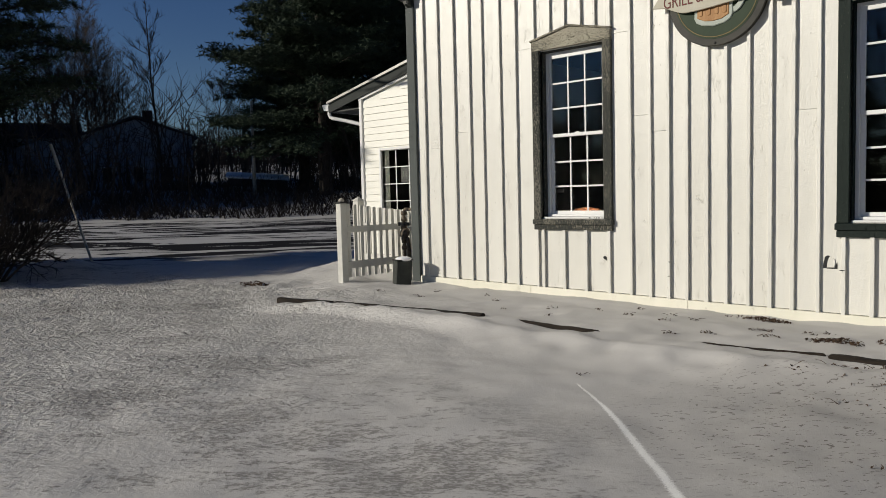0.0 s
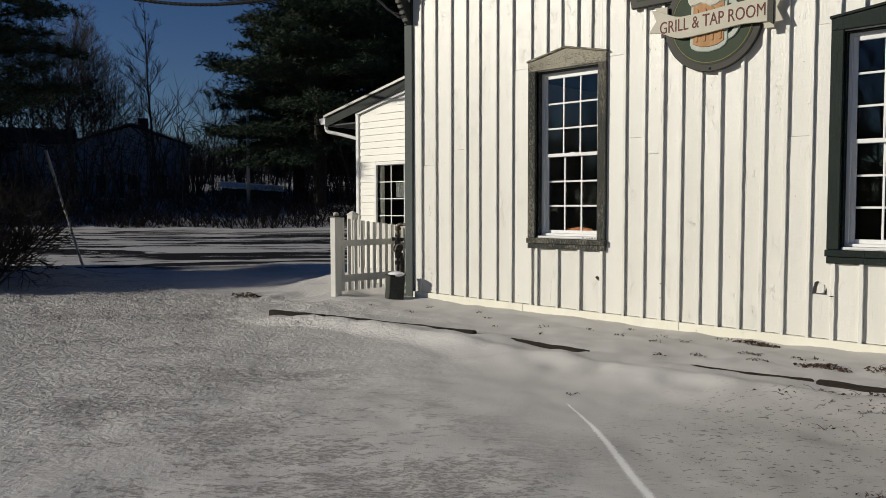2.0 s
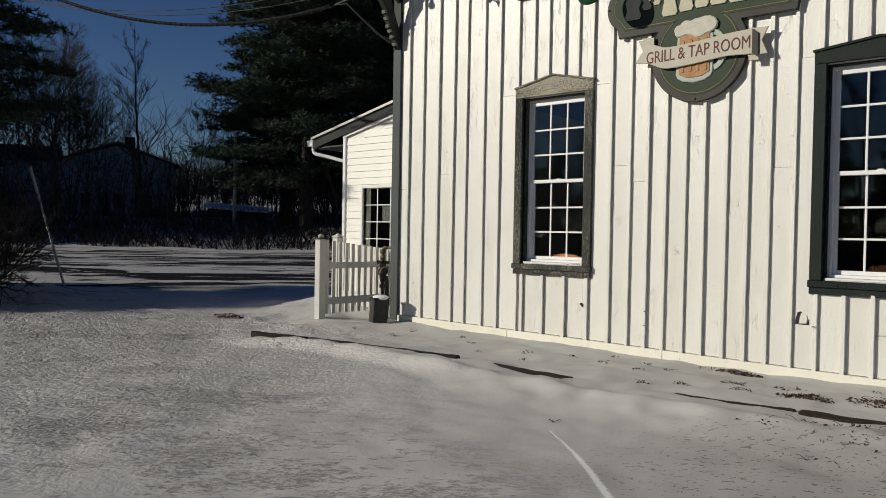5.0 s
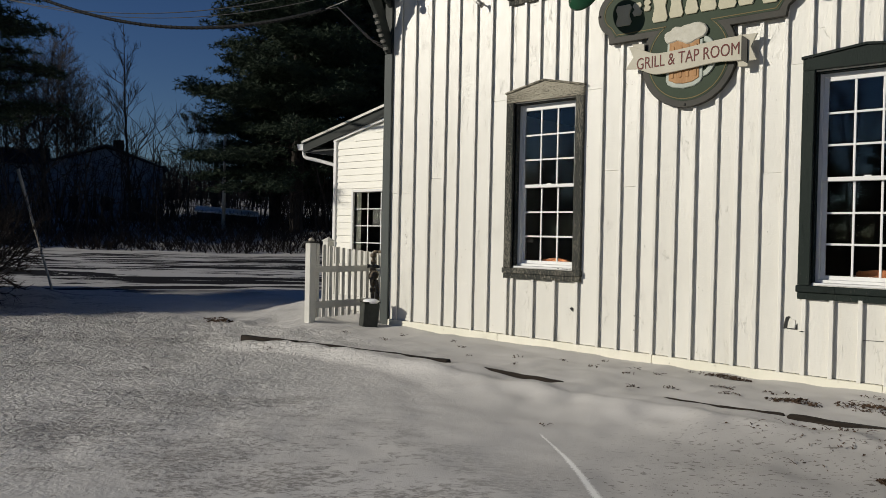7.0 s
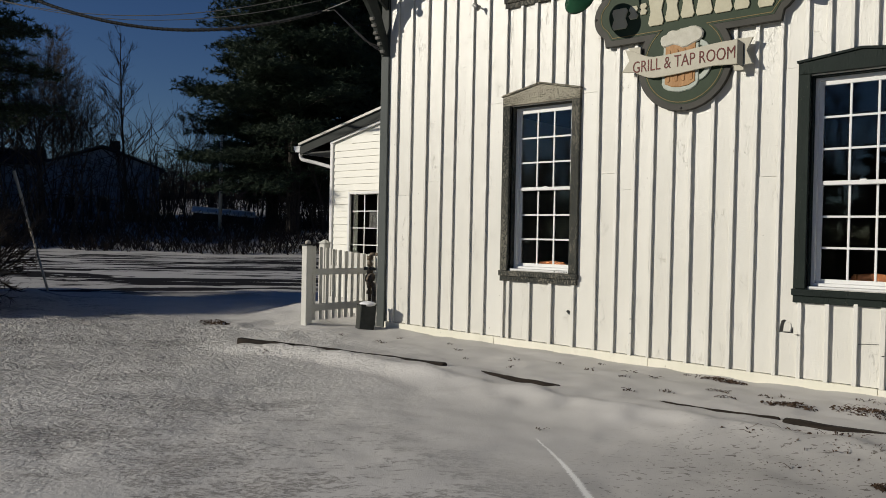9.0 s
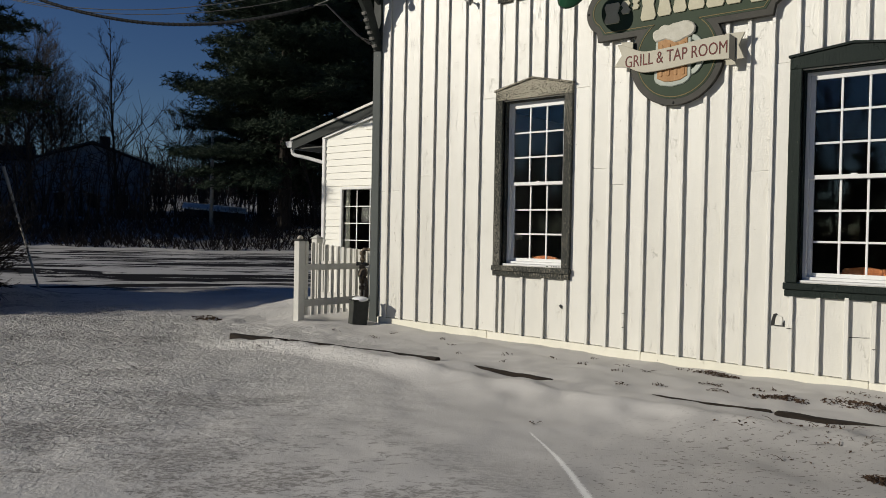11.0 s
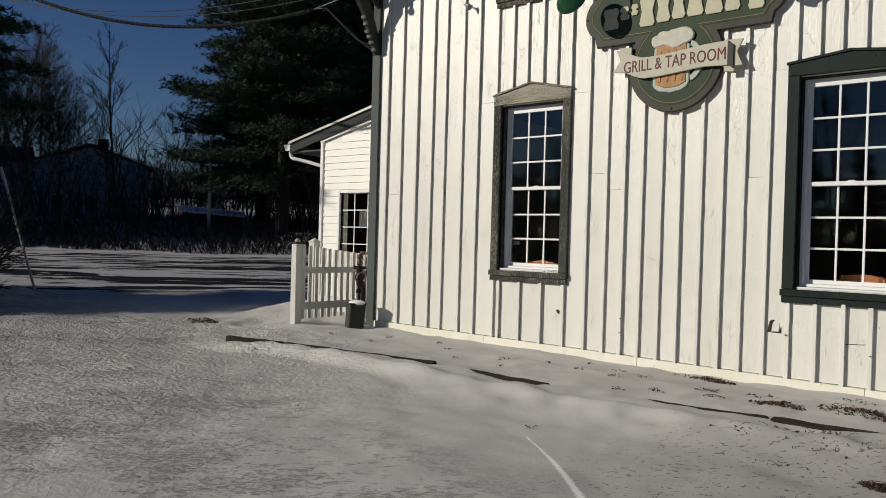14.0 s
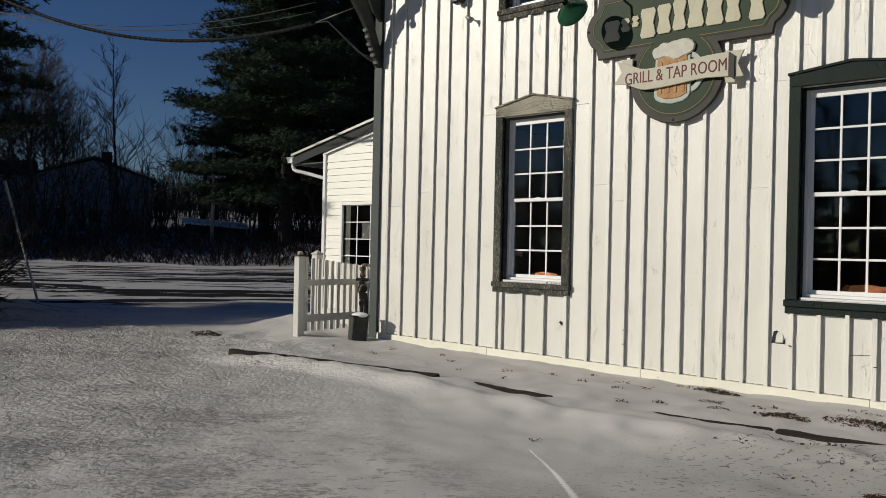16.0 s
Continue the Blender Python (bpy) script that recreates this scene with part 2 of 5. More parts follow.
M_BOARD = peeling_paint("white_board_paint", (0.68, 0.665, 0.605), (0.75, 0.735, 0.675), (0.38, 0.34, 0.28), 0.17, 0.34, 46.0, 0.55)
M_SKIRT = peeling_paint("cream_skirt_paint", (0.76, 0.74, 0.62), (0.82, 0.79, 0.68), (0.38, 0.34, 0.27), 0.10, 0.7)
M_OLDTRIM = peeling_paint("flaking_grey_trim", (0.035, 0.038, 0.034), (0.06, 0.062, 0.055), (0.19, 0.178, 0.145), 0.37, 0.85, 85.0, 1.0)
M_OLDHEAD = peeling_paint("flaking_grey_head", (0.06, 0.06, 0.05), (0.11, 0.10, 0.085), (0.40, 0.37, 0.29), 0.46, 0.85, 75.0, 1.0, (0.5, 1, 1.1))
M_GREENTRIM = peeling_paint("dark_green_trim", (0.007, 0.013, 0.011), (0.012, 0.02, 0.016), (0.09, 0.09, 0.075), 0.24, 0.6, 60.0, 1.0)
M_CORNER = peeling_paint("grey_green_corner_paint", (0.065, 0.075, 0.072), (0.085, 0.095, 0.09), (0.24, 0.23, 0.20), 0.20, 0.6, 24.0, 0.5)
M_BRACE = material("dark_brace_paint", (0.02, 0.024, 0.022), (0.04, 0.045, 0.04), 0.6, 5, 70)
M_BRACE_END = material("sunlit_brace_tips", (0.12, 0.12, 0.11), (0.24, 0.23, 0.21), 0.75, 8, 60)
M_VINYL = material("white_vinyl", (0.74, 0.74, 0.73), (0.82, 0.82, 0.80), 0.35, 3, 50, 0.03)
M_SIDING = material("cream_vinyl_siding", (0.78, 0.77, 0.70), (0.84, 0.825, 0.755), 0.45, 2, 60, 0.04, spread=0.2)
M_FENCE = material("white_fence_paint", (0.50, 0.49, 0.45), (0.66, 0.65, 0.60), 0.6, 5, 60, 0.08, spread=0.2)
M_FASCIA = material("grey_fascia_paint", (0.022, 0.026, 0.024), (0.035, 0.039, 0.036), 0.7, 3, 60, 0.05)
M_SOFFIT = material("dark_soffit", (0.05, 0.055, 0.05), (0.08, 0.085, 0.08), 0.6, 3, 60, 0.05)
M_SHINGLE = material("grey_roof_shingle", (0.10, 0.10, 0.10), (0.17, 0.165, 0.16), 0.9, 4, 50, 0.4)
M_GLASS = glass_pane("window_glass")
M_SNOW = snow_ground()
M_CLEAN = material("clean_snow", (0.78, 0.78, 0.79), (0.88, 0.88, 0.88), 0.55, 6, 80, 0.3)
M_TIMBER = material("wet_timber", (0.007, 0.006, 0.005), (0.04, 0.03, 0.022), 0.85, 9, 90, 0.8, stretch=(0.2, 1, 1))
M_DEBRIS = material("dead_leaves", (0.035, 0.022, 0.014), (0.11, 0.07, 0.045), 0.8, 9, 60, 0.4)
M_SIGN_EDGE = material("sign_border_bronze", (0.035, 0.034, 0.028), (0.055, 0.052, 0.043), 0.55, 5, 60, 0.08)
M_SIGN_GREEN = material("sign_green", (0.026, 0.042, 0.023), (0.036, 0.055, 0.031), 0.6, 3, 60, 0.06)
M_GOLD = material("sign_gold_line", (0.15, 0.11, 0.045), (0.21, 0.16, 0.07), 0.6, 5, 60, 0.05)
M_CREAM = material("sign_cream", (0.46, 0.43, 0.31), (0.55, 0.52, 0.39), 0.6, 5, 60, 0.05)
M_BANNER = material("banner_cream", (0.46, 0.43, 0.34), (0.53, 0.50, 0.41), 0.6, 4, 60, 0.05)
M_RED = material("lettering_red", (0.10, 0.017, 0.013), (0.13, 0.025, 0.018), 0.5, 5, 60, 0.0)
M_BEER = material("beer_amber", (0.28, 0.13, 0.04), (0.46, 0.26, 0.11), 0.5, 6, 50, 0.1, stretch=(3, 1, 0.4))
M_FOAM = material("beer_foam", (0.48, 0.46, 0.38), (0.62, 0.60, 0.52), 0.7, 9, 60, 0.3)
M_MUG = material("mug_pale_glass", (0.34, 0.38, 0.33), (0.46, 0.49, 0.43), 0.5, 6, 60, 0.05)
M_LAMP = material("green_enamel", (0.012, 0.05, 0.025), (0.02, 0.075, 0.04), 0.25, 4, 60, 0.02)
M_DARKMETAL = material("dark_metal", (0.02, 0.02, 0.02), (0.05, 0.05, 0.045), 0.45, 8, 60, 0.1, 0.6)
M_GREYMETAL = material("grey_metal", (0.22, 0.22, 0.21), (0.34, 0.34, 0.32), 0.5, 8, 60, 0.1, 0.5)
M_RUST = material("rusty_pipe", (0.045, 0.035, 0.026), (0.22, 0.17, 0.115), 0.75, 18, 90, 0.4, 0.2)
M_METER = material("grey_meter_paint", (0.03, 0.033, 0.029), (0.065, 0.068, 0.06), 0.6, 7, 70, 0.15)
M_CABLE = material("black_cable", (0.012, 0.012, 0.012), (0.03, 0.03, 0.03), 0.5, 9, 60, 0.1)
M_LASH = material("dull_lashing", (0.025, 0.025, 0.024), (0.055, 0.055, 0.052), 0.5, 9, 60, 0.0)
M_WIRE = material("weathered_wire", (0.10, 0.095, 0.09), (0.18, 0.17, 0.16), 0.45, 9, 60, 0.0, 0.6)
M_BARK = material("dark_bark", (0.02, 0.017, 0.015), (0.055, 0.046, 0.038), 0.9, 8, 40, 0.6, stretch=(1, 1, 0.3))
M_TWIG = material("bare_twigs", (0.028, 0.023, 0.02), (0.07, 0.056, 0.046), 0.9, 3, 30, 0.0)
M_NEEDLE = material("pine_needles", (0.018, 0.030, 0.018), (0.042, 0.062, 0.036), 0.7, 0.8, 20, 0.0)
M_STICK = material("weathered_pole", (0.36, 0.33, 0.28), (0.55, 0.51, 0.45), 0.8, 7, 60, 0.3)
M_FARWALL = material("far_house_siding", (0.32, 0.34, 0.38), (0.42, 0.44, 0.48), 0.8, 1, 20, 0.0)
M_FARROOF = material("far_house_roof", (0.04, 0.04, 0.045), (0.08, 0.08, 0.085), 0.9, 1, 20, 0.0)
M_BRICK = material("chimney_brick", (0.06, 0.035, 0.03), (0.11, 0.07, 0.06), 0.9, 6, 30, 0.0)
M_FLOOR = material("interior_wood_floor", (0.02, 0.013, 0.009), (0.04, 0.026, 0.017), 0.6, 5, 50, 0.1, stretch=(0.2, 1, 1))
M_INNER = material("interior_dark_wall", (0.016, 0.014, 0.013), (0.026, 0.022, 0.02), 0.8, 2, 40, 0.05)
M_CHAIR = material("orange_oak", (0.24, 0.075, 0.025), (0.36, 0.125, 0.045), 0.4, 6, 60, 0.1, stretch=(1, 1, 0.2))
M_TABLE = material("brown_table_wood", (0.12, 0.06, 0.03), (0.20, 0.10, 0.05), 0.35, 6, 60, 0.1, stretch=(0.2, 1, 1))
M_NOTICE = material("notice_dark", (0.02, 0.02, 0.02), (0.03, 0.03, 0.03), 0.5, 4, 40, 0.0)


# ---------------------------------------------------------------- mesh helpers
ORIGIN = {}


def thing(name, at=(0, 0, 0)):
    """An Empty at a thing's base; its parts are given in world metres."""
    ob = new(name)
    ob.location = at
    ORIGIN[ob.name] = Vector(at)
    return ob


def part(name, bm, mat, parent=None, label="", smooth=False):
    """Links a bmesh, given in world metres, as one mesh object under a thing or a part."""
    me = bpy.data.meshes.new(name)
    at = ORIGIN[parent.name] if parent else Vector((0, 0, 0))
    bmesh.ops.translate(bm, verts=bm.verts, vec=-at)
    if smooth:
        for f in bm.faces:
            f.smooth = True
    bm.to_mesh(me)
    bm.free()
    me.materials.append(mat)
    ob = new(name, me)
    if parent:
        ob.parent = parent
    ORIGIN[ob.name] = at
    return tagged(ob, label)


def sheet(name, verts, faces, mat, parent=None, label="", smooth=False):
    """A mesh from computed vertices and faces, in world metres."""
    me = bpy.data.meshes.new(name)
    at = ORIGIN[parent.name] if parent else Vector((0, 0, 0))
    me.from_pydata([(v[0] - at.x, v[1] - at.y, v[2] - at.z) for v in verts], [], faces)
    if smooth:
        me.polygons.foreach_set("use_smooth", [True] * len(me.polygons))
    me.materials.append(mat)
    me.update()
    ob = new(name, me)
    if parent:
        ob.parent = parent
    ORIGIN[ob.name] = at
    return tagged(ob, label)


def box(x0, x1, y0, y1, z0, z1, bevel=0.0, bm=None):
    own = bm is None
    bm = bm or bmesh.new()
    vs = [bm.verts.new((x, y, z)) for x in (x0, x1) for y in (y0, y1) for z in (z0, z1)]
    fs = [bm.faces.new([vs[i] for i in f]) for f in ((0, 1, 3, 2), (4, 6, 7, 5), (0, 4, 5, 1), (2, 3, 7, 6), (0, 2, 6, 4), (1, 5, 7, 3))]
    if bevel:
        es = list({e for f in fs for e in f.edges})
        bmesh.ops.bevel(bm, geom=es, offset=bevel, segments=1, profile=0.5, affect="EDGES")
    return bm


def turned(bm, at, rx=0, ry=0, rz=0):
    """Turns a bmesh about a point."""
    m = Matrix.Translation(at) @ pose(0, 0, 0, rx, ry, rz) @ Matrix.Translation(-Vector(at))
    bmesh.ops.transform(bm, matrix=m, verts=bm.verts)
    return bm


def prism(outline, y0, y1, bevel=0.0):
    """A board cut to an outline in x and z, from y0 (front) to y1."""
    bm = bmesh.new()
    a = [bm.verts.new((x, y0, z)) for x, z in outline]
    b = [bm.verts.new((x, y1, z)) for x, z in outline]
    n = len(a)
    bm.faces.new(a)
    bm.faces.new(b[::-1])
    for i in range(n):
        j = (i + 1) % n
        bm.faces.new((a[j], a[i], b[i], b[j]))
    bmesh.ops.recalc_face_normals(bm, faces=bm.faces)
    if bevel:
        es = [e for e in bm.edges if all(abs(v.co.y - y0) < 1e-6 for v in e.verts)]
        bmesh.ops.bevel(bm, geom=es, offset=bevel, segments=1, profile=0.5, affect="EDGES")
    return bm


def prism_x(outline, x0, x1):
    """A board cut to an outline in y and z, from x0 to x1."""
    bm = bmesh.new()
    a = [bm.verts.new((x0, y, z)) for y, z in outline]
    b = [bm.verts.new((x1, y, z)) for y, z in outline]
    n = len(a)
    bm.faces.new(a)
    bm.faces.new(b[::-1])
    for i in range(n):
        j = (i + 1) % n
        bm.faces.new((a[j], a[i], b[i], b[j]))
    bmesh.ops.recalc_face_normals(bm, faces=bm.faces)
    return bm


def tube_data(points, radii, sides, verts, faces):
    """Adds a tapered tube along points to lists of vertices and faces."""
    base = len(verts)
    n = len(points)
    for i, p in enumerate(points):
        d = (points[min(i + 1, n - 1)] - points[max(i - 1, 0)]).normalized()
        side = d.cross(Vector((0.31, 0.95, 0.05)))
        if side.length < 0.1:
            side = d.cross(Vector((1, 0, 0)))
        side.normalize()
        up = d.cross(side)
        for k in range(sides):
            a = 2 * math.pi * k / sides
            verts.append(p + (side * math.cos(a) + up * math.sin(a)) * radii[i])
    for i in range(n - 1):
        for k in range(sides):
            j = (k + 1) % sides
            faces.append((base + i * sides + k, base + i * sides + j, base + (i + 1) * sides + j, base + (i + 1) * sides + k))
    faces.append(tuple(base + k for k in range(sides))[::-1])
    faces.append(tuple(base + (n - 1) * sides + k for k in range(sides)))


def tube(name, points, radii, mat, parent=None, sides=8, label=""):
    v, f = [], []
    tube_data([Vector(p) for p in points], radii, sides, v, f)
    return sheet(name, v, f, mat, parent, label, True)


def lathe(name, profile, at, mat, parent=None, label="", segs=24, turn=None):
    """A turned form: radius and height pairs round a z axis at a point, tilted by a matrix."""
    v, f = [], []
    for r, z in profile:
        for k in range(segs):
            a = 2 * math.pi * k / segs
            v.append(Vector((r * math.cos(a), r * math.sin(a), z)))
    for i in range(len(profile) - 1):
        for k in range(segs):
            j = (k + 1) % segs
            f.append((i * segs + k, i * segs + j, (i + 1) * segs + j, (i + 1) * segs + k))
    if turn is not None:
        v = [turn @ p for p in v]
    v = [p + Vector(at) for p in v]
    return sheet(name, v, f, mat, parent, label, True)


NOISE_TABLES = {}


def value_noise(x, y, scale, seed):
    """Smooth noise from 0 to 1 on arrays."""
    if seed not in NOISE_TABLES:
        NOISE_TABLES[seed] = np.random.RandomState(seed).rand(256, 256)
    table = NOISE_TABLES[seed]
    u, v = x / scale + 1000.3, y / scale + 1000.7
    i, j = np.floor(u).astype(int), np.floor(v).astype(int)
    a, b = u - i, v - j
    a, b = a * a * (3 - 2 * a), b * b * (3 - 2 * b)
    g = lambda p, q: table[p % 256, q % 256]
    return (g(i, j) * (1 - a) + g(i + 1, j) * a) * (1 - b) + (g(i, j + 1) * (1 - a) + g(i + 1, j + 1) * a) * b


def smooth_step(v, a, b):
    t = np.clip((v - a) / (b - a), 0, 1)
    return t * t * (3 - 2 * t)


# ---------------------------------------------------------------- ground
TIMBER_Y = -2.12


def ground_height(x, y):
    """The snow's height: a low bed along the building, a drift by the fence, a lot, and a wooded bank beyond it."""
    x, y = np.asarray(x, float), np.asarray(y, float)
    h = np.full(np.broadcast(x, y).shape, -0.15)
    lip = TIMBER_Y - 0.28 + 0.12 * (value_noise(x, y, 0.9, 3) - 0.5) - 0.22 * smooth_step(x, 1.5, -0.5)
    far_end = smooth_step(x, 2.4, 4.4)
    bed = smooth_step(y, lip - 0.22 - 0.55 * far_end, lip + 0.1) * smooth_step(x, -1.3, -0.1)
    h += bed * (0.095 - 0.0065 * np.clip(x, 0, 8) * smooth_step(y, -1.2, -0.2))
    h += 0.04 * np.exp(-((y - lip - 0.02) / 0.10) ** 2) * smooth_step(x, -0.6, 0.1) * (1 - 0.3 * far_end) * (0.6 + 0.9 * value_noise(x, y, 0.28, 14))
    h += bed * far_end * 0.05 * (value_noise(x, y, 0.24, 15) - 0.5) * smooth_step(y, -1.5, -2.1)
    h += bed * 0.022 * (value_noise(x, y, 0.35, 16) - 0.5) + bed * 0.016 * (value_noise(x, y, 0.14, 17) - 0.5)
    h += (0.26 + 0.16 * (value_noise(x, y, 0.45, 18) - 0.5)) * np.exp(-((x + 2.5) / 1.15) ** 2 - ((y - 0.75) / 1.0) ** 2)
    h += 0.10 * np.exp(-((x + 1.35) / 0.4) ** 2 - ((y + 0.35) / 0.3) ** 2)
    h += 0.11 * np.exp(-((x + 1.15) / 0.5) ** 2 - ((y + 0.8) / 0.4) ** 2)
    mound = np.exp(-(((x + 9.3) * 0.42 + (y + 1.9) * 0.9) / 0.75) ** 2 - (((x + 9.3) * 0.9 - (y + 1.9) * 0.42) / 1.5) ** 2)
    h += mound * (0.24 + 0.2 * (value_noise(x, y, 0.5, 13) - 0.5))
    near = smooth_step(x, -16, -9)
    h += near * 0.06 * (value_noise(x, y, 1.6, 5) - 0.5)
    h += near * 0.014 * (value_noise(x, y, 0.19, 19) - 0.5)
    h += near * 0.03 * (value_noise(x * 0.76 + y * 0.65, y * 0.76 - x * 0.65, 0.42, 6) - 0.5)
    crunch = smooth_step(x + 0.3 * y, 2.0, -4.5) * smooth_step(y, -0.6, -2.0)
    h += near * (0.004 + 0.034 * crunch) * (value_noise(x, y, 0.13, 7) - 0.5)
    h += near * (0.002 + 0.022 * crunch) * (value_noise(x, y, 0.065, 8) - 0.5)
    heap = np.exp(-(((x + 1.9) / 1.5) ** 2 + ((y + 1.3) / 0.8) ** 2))
    h += heap * (0.14 * (value_noise(x, y, 0.55, 11) - 0.5) + 0.06 * (value_noise(x, y, 0.2, 12) - 0.5))
    q = -0.655 * (x - 8.3) + 0.755 * (y + 8.36)
    h += smooth_step(q, 50, 60) * 2.0 + smooth_step(q, 66, 125) * 4.5
    h += smooth_step(q, 49, 56) * 0.9 * (value_noise(x, y, 5.0, 9) - 0.5)
    return h


def axis(lo, fine_lo, fine_hi, hi, step):
    """Coordinates that are close together in the middle and widen outwards."""
    mid = list(np.arange(fine_lo, fine_hi + step / 2, step))
    out, s = [], step
    v = fine_hi
    while v < hi:
        s *= 1.13
        v += s
        out.append(v)
    left, s = [], step
    v = fine_lo
    while v > lo:
        s *= 1.13
        v -= s
        left.append(v)
    return np.array(left[::-1] + mid + out)


def build_ground():
    gx = axis(-420, -7.0, 8.4, 420, 0.055)
    gy = axis(-420, -8.2, 1.6, 420, 0.055)
    X, Y = np.meshgrid(gx, gy, indexing="ij")
    Z = ground_height(X, Y)
    nx, ny = len(gx), len(gy)
    co = np.stack([X, Y, Z], -1).reshape(-1, 3)
    i = (np.arange(nx - 1)[:, None] * ny + np.arange(ny - 1)[None]).reshape(-1)
    quads = np.stack([i, i + ny, i + ny + 1, i + 1], -1)
    ob = sheet("ground", co.tolist(), quads.tolist(), M_SNOW, smooth=True)
    return tagged(ob, "packed grey snow over a parking lot with bare asphalt bands", "ground", kind="structure")


build_ground()
gz = lambda x, y: float(ground_height(x, y))

# ---------------------------------------------------------------- main building
WALL_X0, WALL_X1, WALL_TOP = -0.23, 12.6, 6.7
DEPTH = 8.5
# window openings: x0, x1, z0, z1
OPEN = [(2.19, 3.135, 0.93, 3.083), (5.917, 6.855, 0.905, 3.053), (2.19, 3.17, 4.52, 6.3), (9.65, 10.588, 0.905, 3.053)]


def wall_core():
    bm = bmesh.new()
    xs = sorted({WALL_X0, WALL_X1, *(v for o in OPEN for v in o[:2])})
    for a, b in zip(xs[:-1], xs[1:]):
        mid = (a + b) / 2
        cuts = sorted((o[2], o[3]) for o in OPEN if o[0] < mid < o[1])
        z = -0.2
        for c in cuts + [(WALL_TOP, WALL_TOP)]:
            if c[0] > z:
                box(a, b, 0.028, 0.21, z, c[0], bm=bm)
            z = c[1]
    bmesh.ops.remove_doubles(bm, verts=bm.verts, dist=1e-5)
    return bm


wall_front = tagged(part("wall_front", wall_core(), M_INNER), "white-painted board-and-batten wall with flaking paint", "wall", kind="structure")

COMMON = [0.10, 0.39, 0.70, 0.99, 1.23, 1.54, 1.81, 3.52, 3.78, 4.01, 4.24, 4.47, 4.69, 4.94, 5.17, 5.40, 5.65,
          7.16, 7.42, 7.68, 7.95, 8.21, 8.46, 8.74, 9.0, 9.27, 9.53, 10.8, 11.06, 11.33, 11.6, 11.87, 12.14, 12.4]
ABOVE = [2.12, 2.37, 2.59, 2.83, 3.04, 3.25, 5.89, 6.10, 6.31, 6.52, 6.74, 6.95, 9.8, 10.05, 10.3, 10.55]
BELOW = [2.14, 2.24, 2.56, 2.89, 3.22, 5.89, 6.15, 6.41, 6.65, 6.92, 9.8, 10.05, 10.3, 10.55]
TRIM = [(2.06, 3.265, 0.80, 3.20), (5.79, 6.985, 0.78, 3.17), (2.05, 3.28, 4.42, 6.42), (9.52, 10.72, 0.78, 3.17)]
SKIRT_TOP = 0.058


def spans(x0, x1, z0, z1, holes):
    """The stretches of height that a strip from x0 to x1 keeps once the openings are taken out."""
    out, z = [], z0
    for h in sorted((h for h in holes if h[0] < x1 - 0.004 and h[1] > x0 + 0.004), key=lambda h: h[2]):
        if h[2] > z:
            out.append((z, min(h[2], z1)))
        z = max(z, h[3])
    if z < z1:
        out.append((z, z1))
    return [s for s in out if s[1] - s[0] > 0.01]


def worn_batten(c, w, front, z0, z1, rnd):
    """A batten with chipped, slightly wavering edges under thick old paint."""
    n = max(2, int((z1 - z0) / 0.085))
    bm = bmesh.new()
    rings = []
    for k in range(n + 1):
        z = z0 + (z1 - z0) * k / n
        a, b, d = rnd.gauss(0, 0.0005), rnd.gauss(0, 0.0007), rnd.gauss(0, 0.0004)
        if rnd.random() < 0.07:
            b += rnd.uniform(-0.004, 0.003)
            d += rnd.uniform(0, 0.003)
        sec = [(c - w + 0.011 + a, -0.0045), (c - w + a, front + 0.014 + d), (c - w + a, front + 0.004 + d), (c - w + 0.004 + a, front + d), (c + w - 0.004 + b, front + d), (c + w + b, front + 0.004 + d), (c + w + b, front + 0.014 + d), (c + w - 0.011 + b * 0.6, -0.0045)]
        rings.append([bm.verts.new((x, y, z)) for x, y in sec])
    for p, q in zip(rings[:-1], rings[1:]):
        for i in range(8):
            j = (i + 1) % 8
            bm.faces.new((p[i], p[j], q[j], q[i]))
    bm.faces.new(rings[0][::-1])
    bm.faces.new(rings[-1])
    bmesh.ops.recalc_face_normals(bm, faces=bm.faces)
    return bm


